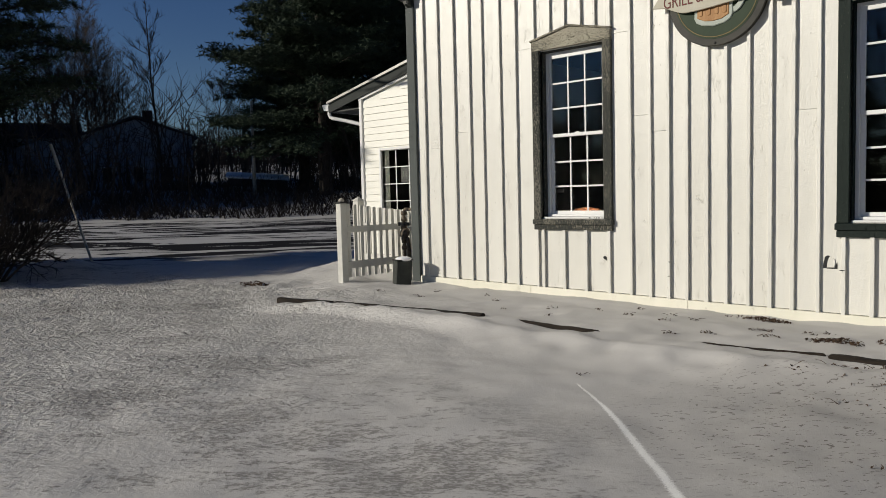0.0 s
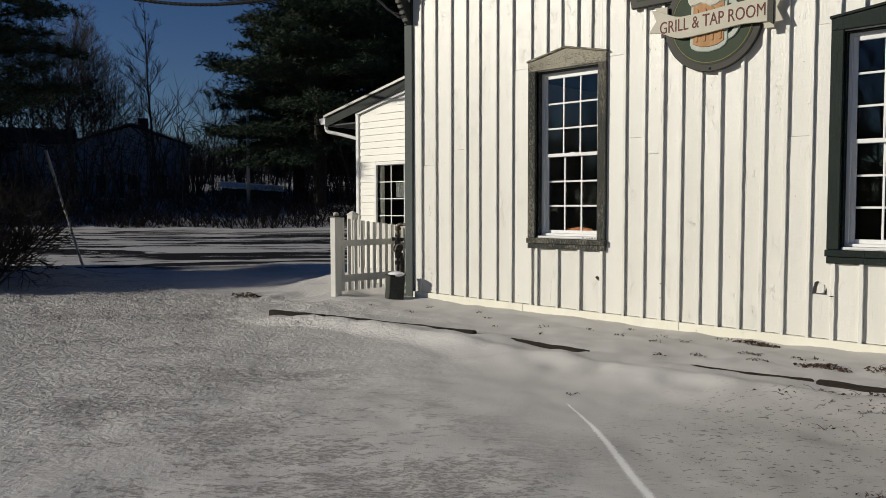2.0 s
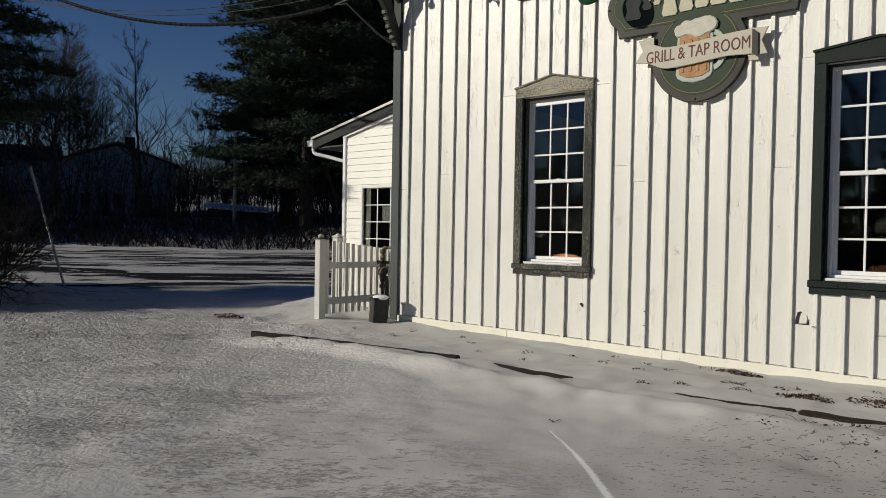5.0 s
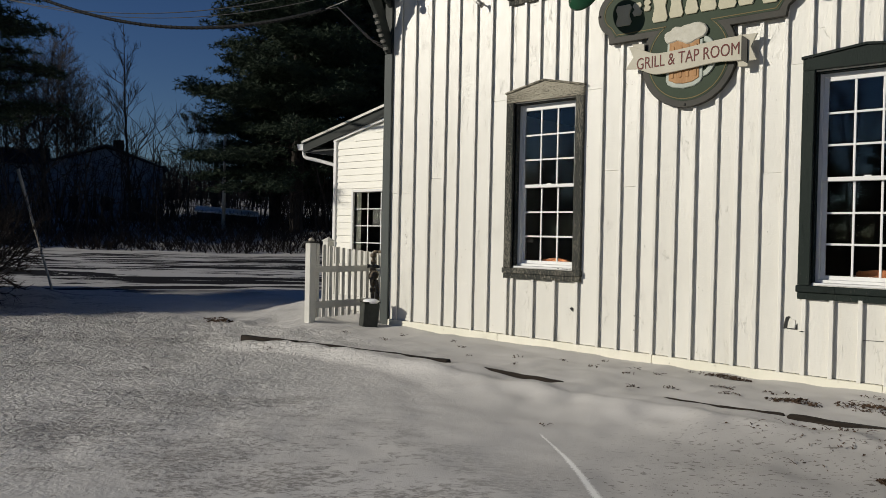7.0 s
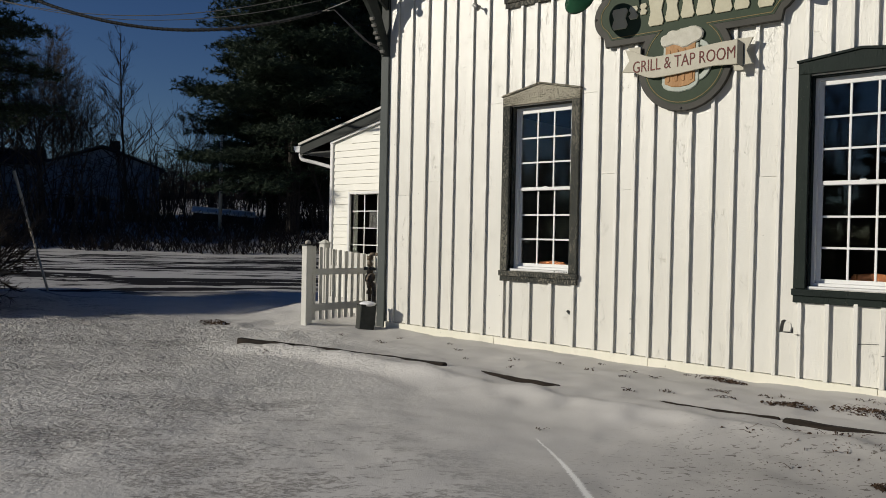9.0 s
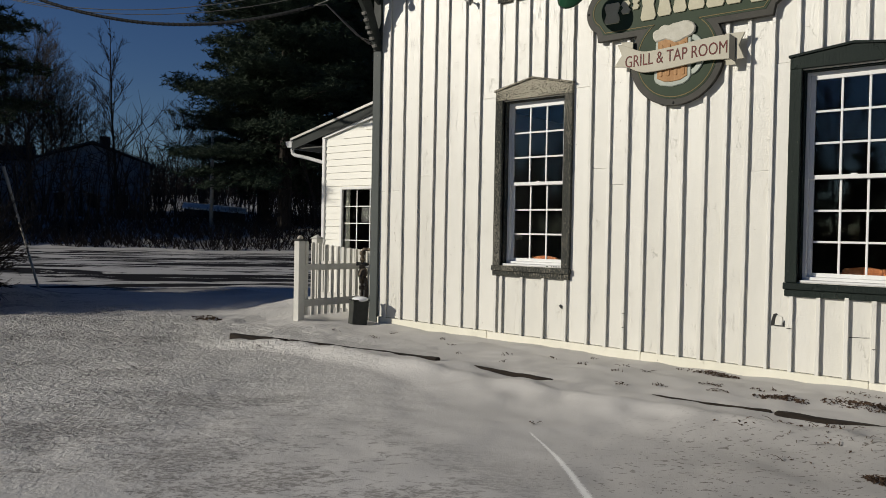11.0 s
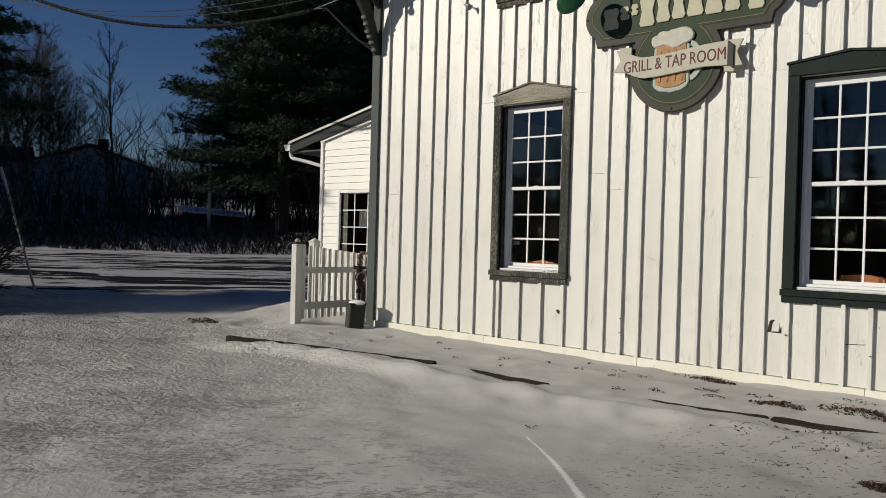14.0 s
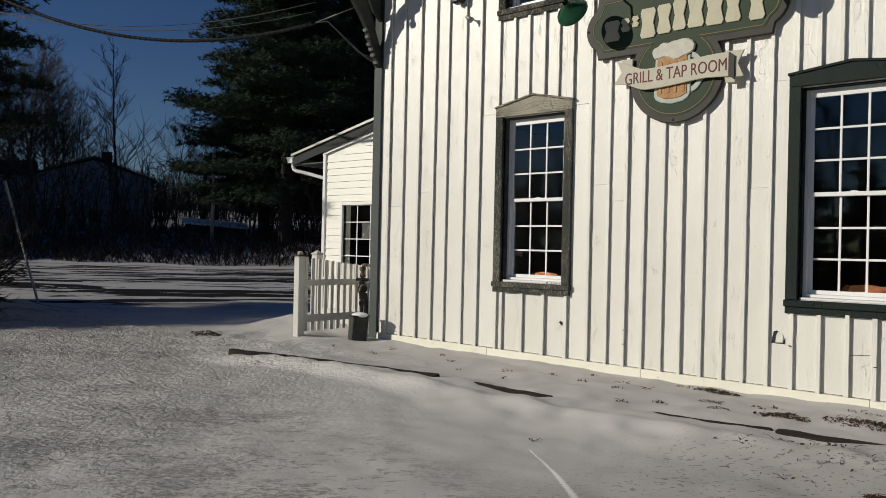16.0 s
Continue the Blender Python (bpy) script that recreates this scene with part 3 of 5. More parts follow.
def clad_wall():
    """Boards between the battens and a batten over each joint, below and above the window heads."""
    rnd = random.Random(4)
    mid = 3.15
    common = {round(c - 0.02, 3) for c in COMMON} | {WALL_X0, WALL_X1}
    done = set()
    for low, joints in ((True, sorted(COMMON + BELOW)), (False, sorted(COMMON + ABOVE))):
        js = [WALL_X0] + [round(j - 0.02, 3) for j in joints] + [WALL_X1]
        for a, b in zip(js[:-1], js[1:]):
            full = a in common and b in common and not any(o[0] < b and o[1] > a for o in OPEN)
            if full and (a, b) in done:
                continue
            done.add((a, b))
            if full:
                cut_z = rnd.choice((1.95, 2.05, 2.15)) if rnd.random() < 0.5 else None
                levels = [SKIRT_TOP, cut_z, WALL_TOP] if cut_z else [SKIRT_TOP, WALL_TOP]
            else:
                levels = [SKIRT_TOP, mid] if low else [mid, WALL_TOP]
            cut = sorted({a + 0.0015, b - 0.0015, *(v for o in OPEN for v in o[:2] if a + 0.003 < v < b - 0.003)})
            for z0, z1 in zip(levels[:-1], levels[1:]):
                proud = rnd.uniform(-0.0035, 0.0035)
                for p, q in zip(cut[:-1], cut[1:]):
                    for s, e in spans(p, q, z0, z1, OPEN):
                        s -= 0.0115 * max(p, 0) if s < 0.1 else 0
                        part("board", box(p, q, proud, 0.026, s + 0.0012, e - 0.0012, 0.0015 if e - s > 0.1 else 0), M_BOARD, wall_front)
        for c in js[1:-1]:
            full = c in common and not any(h[0] < c < h[1] for h in TRIM)
            if full and c in done:
                continue
            done.add(c)
            w = rnd.uniform(0.019, 0.024)
            z0, z1 = (SKIRT_TOP - 0.004, WALL_TOP) if full else ((SKIRT_TOP - 0.004, mid) if low else (mid, WALL_TOP))
            for s, e in spans(c - w, c + w, z0, z1, TRIM):
                s -= 0.0115 * max(c, 0) if s < 0.1 else 0
                bm = worn_batten(c, w, -rnd.uniform(0.034, 0.040), s, e, rnd)
                turned(bm, (c, 0, (s + e) / 2), ry=rnd.uniform(-0.1, 0.1))
                part("batten", bm, M_BOARD, wall_front)


def skirt_board():
    xs = [-0.088, 2.0, 4.23, 6.6, 9.1, 11.3, WALL_X1]
    for a, b in zip(xs[:-1], xs[1:]):
        z = SKIRT_TOP - 0.0115 * a
        bm = box(a + 0.002, b - 0.002, -0.036, 0.024, -0.26, z - 0.003, 0.004)
        part("skirt_board", turned(bm, (a, 0, z), ry=0.659), M_SKIRT, wall_front, "cream skirt board above the snow")


def shell():
    """The other walls, the floor, the ceiling and the roof."""
    t = tagged(part("wall_back", box(WALL_X0, WALL_X1, DEPTH, DEPTH + 0.2, -0.2, WALL_TOP), M_BOARD), "white-painted back wall of the building", "wall", kind="structure")
    tagged(part("wall_west", box(WALL_X0, WALL_X0 + 0.2, 0.21, DEPTH, -0.2, WALL_TOP), M_BOARD), "white-painted end wall of the building", "wall", kind="structure")
    tagged(part("wall_east", box(WALL_X1 - 0.2, WALL_X1, 0.21, DEPTH, -0.2, WALL_TOP), M_BOARD), "white-painted end wall of the building", "wall", kind="structure")
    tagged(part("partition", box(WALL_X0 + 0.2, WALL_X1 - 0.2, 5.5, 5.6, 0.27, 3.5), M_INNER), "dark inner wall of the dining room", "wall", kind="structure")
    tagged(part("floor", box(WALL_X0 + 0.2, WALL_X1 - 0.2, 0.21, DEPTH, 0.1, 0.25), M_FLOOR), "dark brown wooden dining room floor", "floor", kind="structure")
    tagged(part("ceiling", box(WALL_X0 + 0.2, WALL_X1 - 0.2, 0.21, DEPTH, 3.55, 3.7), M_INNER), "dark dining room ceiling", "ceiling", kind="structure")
    roof = prism_x([(-1.25, 6.55), (-1.25, 6.7), (DEPTH / 2, 9.4), (DEPTH + 1.25, 6.7), (DEPTH + 1.25, 6.55), (DEPTH / 2, 9.2)], WALL_X0 - 0.6, WALL_X1 + 0.6)
    tagged(part("roof", roof, M_SHINGLE), "grey shingled gable roof with deep eaves", "roof", kind="structure")
    tagged(part("corner_board", box(-0.252, -0.092, -0.04, 0.03, -0.2, 4.06, 0.005), M_CORNER), "grey-green painted corner board", "trim", kind="structure")
    tagged(part("corner_post", box(-0.252, -0.1, -0.043, 0.03, 4.062, WALL_TOP, 0.005), M_BRACE), "dark painted upper corner trim", "trim", kind="structure")


clad_wall()
skirt_board()
shell()


def sash(win, x0, x1, z0, z1, y, front):
    """One sash: four rails, a 3 x 3 grid of muntins, nine panes."""
    r = 0.042
    s = part("sash", box(x0, x0 + r, y, y + 0.032, z0, z1, 0.003), M_VINYL, win, "white vinyl sash")
    part("rail", box(x1 - r, x1, y, y + 0.032, z0, z1, 0.003), M_VINYL, s)
    part("rail", box(x0 + r, x1 - r, y + 0.001, y + 0.031, z0, z0 + r, 0.003), M_VINYL, s)
    part("rail", box(x0 + r, x1 - r, y + 0.001, y + 0.031, z1 - r, z1, 0.003), M_VINYL, s)
    gx0, gx1, gz0, gz1 = x0 + r, x1 - r, z0 + r, z1 - r
    for i in (1, 2):
        c = gx0 + (gx1 - gx0) * i / 3
        part("muntin", box(c - 0.011, c + 0.011, y + 0.006, y + 0.024, gz0, gz1, 0.002), M_VINYL, s)
        c = gz0 + (gz1 - gz0) * i / 3
        part("muntin", box(gx0, gx1, y + 0.007, y + 0.023, c - 0.011, c + 0.011, 0.002), M_VINYL, s)
    for i in range(3):
        for j in range(3):
            a, b = (gx0 + (gx1 - gx0) * (i + k) / 3 for k in (0, 1))
            c, d = (gz0 + (gz1 - gz0) * (j + k) / 3 for k in (0, 1))
            bm = box(a, b, y + 0.0135, y + 0.0165, c, d)
            turned(bm, ((a + b) / 2, y + 0.015, (c + d) / 2), rx=0.12 * math.sin(3 * i + 5 * j + x0), rz=0.12 * math.sin(7 * i + j + x0))
            part("pane", bm, M_GLASS, s).visible_shadow = False


def window(number, o, m_trim, m_head, label, pediment=0.12):
    x0, x1, z0, z1 = o
    win = thing(f"window_{number}", (x0, 0, z0))
    tagged(win, label, "window", kind="structure")
    cx = (x0 + x1) / 2
    t = 0.115
    part("trim_side", box(x0 - t, x0, -0.042, 0.03, z0 - 0.004, z1 + 0.01, 0.005), m_trim, win)
    part("trim_side", box(x1, x1 + t, -0.042, 0.03, z0 - 0.004, z1 + 0.01, 0.005), m_trim, win)
    head = prism([(x0 - t, z1 + 0.011), (x1 + t, z1 + 0.011), (x1 + t, z1 + 0.125), (cx + 0.02, z1 + 0.125 + pediment), (cx - 0.02, z1 + 0.125 + pediment), (x0 - t, z1 + 0.125)], -0.044, 0.03, 0.004)
    part("trim_head", head, m_head, win)
    cap = prism([(x0 - t - 0.012, z1 + 0.127), (cx, z1 + 0.128 + pediment), (x1 + t + 0.012, z1 + 0.127), (x1 + t + 0.012, z1 + 0.15), (cx, z1 + 0.152 + pediment), (x0 - t - 0.012, z1 + 0.15)], -0.062, 0.03)
    part("drip_cap", cap, m_head, win)
    part("sill", box(x0 - t - 0.012, x1 + t + 0.012, -0.06, 0.03, z0 - 0.075, z0 - 0.006, 0.006), m_trim, win)
    part("apron", box(x0 - t, x1 + t, -0.04, 0.03, z0 - 0.145, z0 - 0.077, 0.004), m_trim, win)
    # lining of the opening, then the vinyl frame
    for a, b, c, d in ((x0, x0 + 0.012, z0, z1), (x1 - 0.012, x1, z0, z1)):
        part("reveal", box(a, b, 0.031, 0.2, c, d), m_trim, win)
    part("reveal", box(x0 + 0.012, x1 - 0.012, 0.031, 0.2, z1 - 0.012, z1), m_trim, win)
    part("inner_sill", box(x0 + 0.012, x1 - 0.012, 0.0, 0.2, z0, z0 + 0.022, 0.004), M_VINYL, win, "white vinyl sill")
    f0, f1, g0, g1 = x0 + 0.014, x1 - 0.014, z0 + 0.024, z1 - 0.014
    fw = 0.036
    part("window_frame", box(f0, f0 + fw, 0.095, 0.185, g0, g1, 0.003), M_VINYL, win)
    part("window_frame", box(f1 - fw, f1, 0.095, 0.185, g0, g1, 0.003), M_VINYL, win)
    part("window_frame", box(f0 + fw, f1 - fw, 0.096, 0.184, g1 - fw, g1, 0.003), M_VINYL, win)
    part("window_frame", box(f0 + fw, f1 - fw, 0.085, 0.184, g0, g0 + 0.03, 0.003), M_VINYL, win)
    mid = (g0 + g1) / 2 - 0.01
    sash(win, f0 + fw + 0.001, f1 - fw - 0.001, mid - 0.02, g1 - fw - 0.001, 0.105, True)
    sash(win, f0 + fw + 0.001, f1 - fw - 0.001, g0 + 0.031, mid + 0.02, 0.142, False)
    part("sash_lock", box(cx - 0.03, cx + 0.03, 0.118, 0.14, mid + 0.021, mid + 0.034, 0.003), M_VINYL, win)
    return win


win1 = window(1, OPEN[0], M_OLDTRIM, M_OLDHEAD, "white double-hung window in flaking grey wooden trim")
for x, w in ((2.90, 0.022), (2.97, 0.012), (3.0, 0.02), (3.035, 0.026), (3.08, 0.014)):
    part("sill_mark", box(x, x + w, -0.0022, -0.0002, 0.936, 0.946), M_NOTICE, win1, "small dark mark on the sill")
window(2, OPEN[1], M_GREENTRIM, M_GREENTRIM, "white double-hung window in dark green wooden trim", 0.07)
window(3, OPEN[2], M_OLDTRIM, M_OLDHEAD, "upper white window in flaking grey wooden trim")
window(4, OPEN[3], M_GREENTRIM, M_GREENTRIM, "white double-hung window in dark green wooden trim", 0.07)


def eave_brace():
    """A curved, stepped brace that carries the eave at the corner, with a turned drop at its outer end."""
    br = thing("eave_brace", (-0.12, -0.04, 4.07))
    tagged(br, "dark painted curved wooden eave brace with stepped edge", "brace")
    outer = [(-0.05, 4.06), (-0.12, 4.08), (-0.17, 4.21), (-0.24, 4.31), (-0.31, 4.48), (-0.36, 4.60), (-0.47, 4.75), (-0.64, 4.94), (-0.86, 5.14), (-1.1, 5.3)]
    inner = [(-1.1, 5.55), (-0.78, 5.36), (-0.5, 5.12), (-0.33, 4.92), (-0.23, 4.72), (-0.14, 4.5), (-0.05, 4.3)]
    part("curved_arm", prism_x(outer + inner, -0.18, -0.105), M_BRACE, br)
    part("top_arm", box(-0.18, -0.105, -1.15, -0.046, 5.56, 5.7, 0.006), M_BRACE, br)
    part("web", prism_x([(-0.05, 4.75), (-0.2, 4.85), (-0.32, 5.05), (-0.3, 5.3), (-0.05, 5.3)], -0.165, -0.12), M_BRACE, br)
    # sun catching the steps is put into their paler colour
    for i, (y, z) in enumerate(((-0.125, 4.12), (-0.185, 4.22), (-0.225, 4.30), (-0.27, 4.365), (-0.305, 4.47), (-0.345, 4.56))):
        part("step_block", turned(box(-0.178, -0.103, y - 0.028, y + 0.012, z - 0.022, z + 0.022, 0.005), (-0.14, y, z), rx=25), M_BRACE_END, br, "sunlit step of the brace, light in its pale colour")
    lathe("drop_finial", [(0.0, -0.06), (0.035, -0.05), (0.055, -0.02), (0.055, 0.015), (0.03, 0.05), (0.03, 0.3)], (-0.14, -0.82, 4.98), M_BRACE, br, segs=14)
    part("drop_post", box(-0.175, -0.11, -0.86, -0.79, 5.2, 5.56, 0.004), M_BRACE, br)


eave_brace()


# ---------------------------------------------------------------- sign over the windows
def arc(cx, cz, r, a0, a1, n):
    return [(cx + r * math.cos(radians(a0 + (a1 - a0) * i / n)), cz + r * math.sin(radians(a0 + (a1 - a0) * i / n))) for i in range(n + 1)]


def sign_outline(grow):
    """The board's outline: a long plaque with lobed ends over a round panel."""
    g = grow
    cx, x0, x1, low = 4.59, 3.685, 5.56, 3.715
    r = 0.478 + g
    lift = math.degrees(math.asin((low - g - 3.36) / r))
    pts = [(x0 - g, low - g)] + arc(cx, 3.36, r, 180 - lift, 360 + lift, 44)
    pts += [(x1 + g, low - g)] + arc(x1 - 0.04, 3.99, 0.2 + g, -60, 60, 10) + [(x1 + g, 4.31 + g)]
    pts += arc(cx, 3.45, 0.98 + g, 62, 118, 10)
    pts += [(x0 - g, 4.31 + g)] + arc(x0 + 0.04, 3.99, 0.2 + g, 120, 240, 10)
    return pts


def poly_line(points, w, y0, y1):
    """A thin raised band that follows an outline."""
    bm = bmesh.new()
    n = len(points)
    ring = []
    c = Vector((4.55, 3.75))
    for i in range(n):
        p = Vector(points[i])
        d = (Vector(points[(i + 1) % n]) - Vector(points[i - 1])).normalized()
        nrm = Vector((d.y, -d.x)) * w / 2
        ring.append([bm.verts.new((q.x, y, q.y)) for q in (p + nrm, p - nrm) for y in (y0, y1)])
    for i in range(n):
        a, b = ring[i], ring[(i + 1) % n]
        for k, m in ((0, 2), (2, 3), (1, 0)):
            bm.faces.new((a[k], a[m], b[m], b[k]))
    bmesh.ops.recalc_face_normals(bm, faces=bm.faces)
    return bm


def letters(name, text, size, at, mat, parent, width):
    """Raised lettering turned to a mesh, standing in the wall's plane."""
    cu = bpy.data.curves.new(name, "FONT")
    cu.body, cu.size, cu.extrude, cu.resolution_u = text, size, 0.003, 3
    tmp = bpy.data.objects.new(name, cu)
    scene.collection.objects.link(tmp)
    bpy.context.view_layer.update()
    me = bpy.data.meshes.new_from_object(tmp.evaluated_get(bpy.context.evaluated_depsgraph_get()))
    bpy.data.objects.remove(tmp)
    xs = [v.co.x for v in me.vertices]
    k = width / (max(xs) - min(xs))
    off = ORIGIN[parent.name]
    for v in me.vertices:
        u = (v.co.x - min(xs)) * k
        s = u / width - 0.5
        v.co = Vector((at[0] + u, at[1] - v.co.z, at[2] + v.co.y + 0.022 * (s + 0.5))) - off
    me.materials.clear()
    me.materials.append(mat)
    ob = new(name, me)
    ob.parent = parent
    ORIGIN[ob.name] = off
    return tagged(ob, "dark red serif lettering")


def tavern_sign():
    sg = thing("tavern_sign", (4.55, -0.03, 2.8))
    tagged(sg, "carved green tavern sign with a beer mug and cream banner", "sign")
    part("backboard", prism(sign_outline(0.075), -0.085, -0.034, 0.006), M_SIGN_EDGE, sg, "bronze-grey border board")
    panel = part("panel", prism(sign_outline(0.0), -0.089, -0.08), M_SIGN_GREEN, sg, "green painted panel")
    part("gold_line", poly_line(sign_outline(-0.022), 0.009, -0.0925, -0.088), M_GOLD, panel, "thin gold outline")
    # the name as plain raised shapes of the letters' size
    x = 3.70
    for w, h, z in ((0.20, 0.24, 3.83), (0.12, 0.15, 3.92), (0.10, 0.13, 3.95), (0.19, 0.34, 3.80), (0.17, 0.33, 3.82), (0.16, 0.34, 3.83), (0.19, 0.35, 3.83), (0.20, 0.35, 3.82), (0.17, 0.33, 3.82), (0.05, 0.10, 4.05), (0.17, 0.33, 3.80)):
        part("name_shape", prism([(x + 0.02, z), (x + w - 0.02, z), (x + w, z + 0.04), (x + w - 0.03, z + h * 0.5), (x + w, z + h - 0.04), (x + w - 0.02, z + h), (x + 0.02, z + h), (x, z + h - 0.04), (x + 0.025, z + h * 0.5), (x, z + 0.04)], -0.106, -0.0885, 0.004), M_CREAM, panel, "raised cream shape")
        x += w + 0.0145
    # mug
    mug = part("mug", prism([(4.347, 3.12), (4.37, 3.075), (4.43, 3.04), (4.56, 3.015), (4.69, 3.035), (4.752, 3.07), (4.777, 3.115), (4.775, 3.54), (4.36, 3.54)], -0.104, -0.088, 0.008), M_MUG, sg, "pale mug rim")
    part("beer", prism([(4.385, 3.12), (4.47, 3.08), (4.56, 3.07), (4.66, 3.08), (4.74, 3.12), (4.738, 3.57), (4.388, 3.57)], -0.112, -0.1045, 0.005), M_BEER, mug, "amber beer")
    for i in range(4):
        c = 4.43 + 0.088 * i
        part("facet", prism([(c - 0.02, 3.15)] + arc(c, 3.16, 0.026, 200, 340, 6) + [(c + 0.02, 3.15), (c + 0.024, 3.46)] + arc(c, 3.47, 0.026, 20, 160, 6) + [(c - 0.024, 3.46)], -0.118, -0.1122, 0.004), M_BEER, mug)
    foam = [(4.325, 3.61), (4.33, 3.645), (4.358, 3.665), (4.395, 3.672), (4.42, 3.70), (4.46, 3.712), (4.52, 3.70), (4.56, 3.715), (4.62, 3.718), (4.68, 3.728), (4.74, 3.722), (4.797, 3.69), (4.83, 3.64), (4.82, 3.59), (4.79, 3.56), (4.75, 3.545), (4.70, 3.53), (4.65, 3.505), (4.59, 3.50), (4.54, 3.53), (4.48, 3.55), (4.42, 3.535), (4.362, 3.535), (4.335, 3.57)]
    part("foam", prism(foam[::-1], -0.124, -0.1045, 0.012), M_FOAM, mug, "white foam head")
    loop = lambda rx, rz, a0, a1: [(4.765 + rx * math.cos(radians(a0 + (a1 - a0) * i / 12)), 3.345 + rz * math.sin(radians(a0 + (a1 - a0) * i / 12))) for i in range(13)]
    part("mug_handle", prism(loop(0.165, 0.225, 82, -82) + loop(0.10, 0.165, -80, 80), -0.108, -0.0885, 0.006), M_MUG, mug, "pale mug handle")
    # waving banner with forked tails
    ease = lambda v: min(max(v, 0.0), 1.0) ** 2 * (3 - 2 * min(max(v, 0.0), 1.0))
    edge = lambda x: 3.437 + 0.058 * ease((x - 4.3) / 0.85) + 0.125 * ease((4.27 - x) / 0.38)
    n = 22
    top = [(3.905 + 1.31 * i / n, edge(3.905 + 1.31 * i / n)) for i in range(n + 1)]
    low = [(x, z - 0.238 - 0.022 * ease((x - 4.9) / 0.3)) for x, z in top]
    ban = part("banner", prism(top[::-1] + [(3.962, 3.43)] + [(3.868, 3.306)] + low[2:], -0.150, -0.128, 0.005), M_BANNER, sg, "cream banner")
    part("tail", prism([(3.93, 3.588), (4.09, 3.575), (4.09, 3.47), (4.0, 3.48)], -0.127, -0.108, 0.003), M_BANNER, ban)
    part("tail", prism([(5.16, 3.22), (5.365, 3.226), (5.303, 3.37), (5.366, 3.50), (5.16, 3.51)], -0.127, -0.108, 0.003), M_BANNER, ban)
    part("tail", prism([(5.17, 3.172), (5.275, 3.168), (5.275, 3.22), (5.17, 3.25)], -0.126, -0.110, 0.003), M_BANNER, ban)
    part("fold", prism([(5.2155, 3.238), (5.272, 3.195), (5.272, 3.445), (5.2155, 3.492)], -0.148, -0.128), M_SIGN_EDGE, ban, "shaded fold of the banner")
    letters("lettering", "GRILL & TAP ROOM", 0.19, (4.012, -0.1505, 3.279), M_RED, ban, 1.18)
    for x, z in ((4.575, 2.838), (3.478, 3.99), (5.73, 3.99)):
        lathe("bolt", [(0.0, 0.008), (0.012, 0.006), (0.016, 0.0)], (x, -0.0855, z), M_DARKMETAL, sg, segs=8, turn=pose(0, 0, 0, 90))


tavern_sign()


def gooseneck_lamp(x, z):
    """A green enamel dish shade on a bent arm fixed to the wall."""
    at = (x, -0.56, z)
    lamp = thing("gooseneck_lamp", (x, 0, z + 0.5))
    tagged(lamp, "dark green enamel gooseneck sign lamp on the wall", "lamp", "sign lamps")
    tilt = pose(0, 0, 0, 66, 0, 0)
    lathe("shade", [(0.035, 0.15), (0.05, 0.10), (0.085, 0.07), (0.12, 0.035), (0.185, -0.005), (0.195, -0.03), (0.185, -0.02), (0.11, 0.02), (0.07, 0.05), (0.0, 0.07)], at, M_LAMP, lamp, "green enamel shade", 28, tilt)
    lathe("bulb", [(0.0, -0.035), (0.03, -0.02), (0.035, 0.01), (0.02, 0.055)], at, M_CREAM, lamp, "unlit bulb", 14, tilt)
    top = Vector(at) + tilt @ Vector((0, 0, 0.14))
    pts = [top, top + Vector((0, -0.12, 0.12)), top + Vector((0, -0.08, 0.32)), top + Vector((0, 0.25, 0.40)), Vector((x, -0.03, z + 0.36))]
    tube("arm", pts, [0.014] * 5, M_LAMP, lamp, 8)
    lathe("wall_plate", [(0.0, 0.02), (0.05, 0.015), (0.06, 0.0)], (x, -0.012, z + 0.36), M_LAMP, lamp, segs=16, turn=pose(0, 0, 0, 90))
    return lamp


lamp1 = gooseneck_lamp(3.52, 4.13)
copy_thing(lamp1, pose(5.58, 0, 4.70))


def spotlight():
    sp = thing("wall_spotlight", (1.56, 0, 4.5))
    tagged(sp, "small weathered grey spotlight holder on the wall", "lamp")
    lathe("mount", [(0.0, 0.03), (0.025, 0.025), (0.03, 0.0)], (1.56, -0.002, 4.52), M_GREYMETAL, sp, segs=12, turn=pose(0, 0, 0, 90))
    tube("arm", [(1.56, -0.02, 4.52), (1.585, -0.08, 4.51), (1.62, -0.11, 4.49)], [0.011] * 3, M_GREYMETAL, sp, 6)
    lathe("socket", [(0.0, 0.05), (0.026, 0.05), (0.028, 0.0), (0.042, -0.05), (0.036, -0.05), (0.0, -0.01)], (1.645, -0.12, 4.475), M_GREYMETAL, sp, segs=14, turn=pose(0, 0, 0, 20, -50, 0))


def loudspeaker():
    bx = thing("wall_speaker", (1.40, 0, 4.78))
    tagged(bx, "dark rounded speaker fixed high on the wall", "speaker")
    part("case", box(1.35, 1.50, -0.16, -0.03, 4.72, 4.98, 0.025), M_DARKMETAL, bx)
    part("bracket", box(1.40, 1.44, -0.031, -0.001, 4.80, 4.88, 0.003), M_DARKMETAL, bx)


spotlight()
loudspeaker()


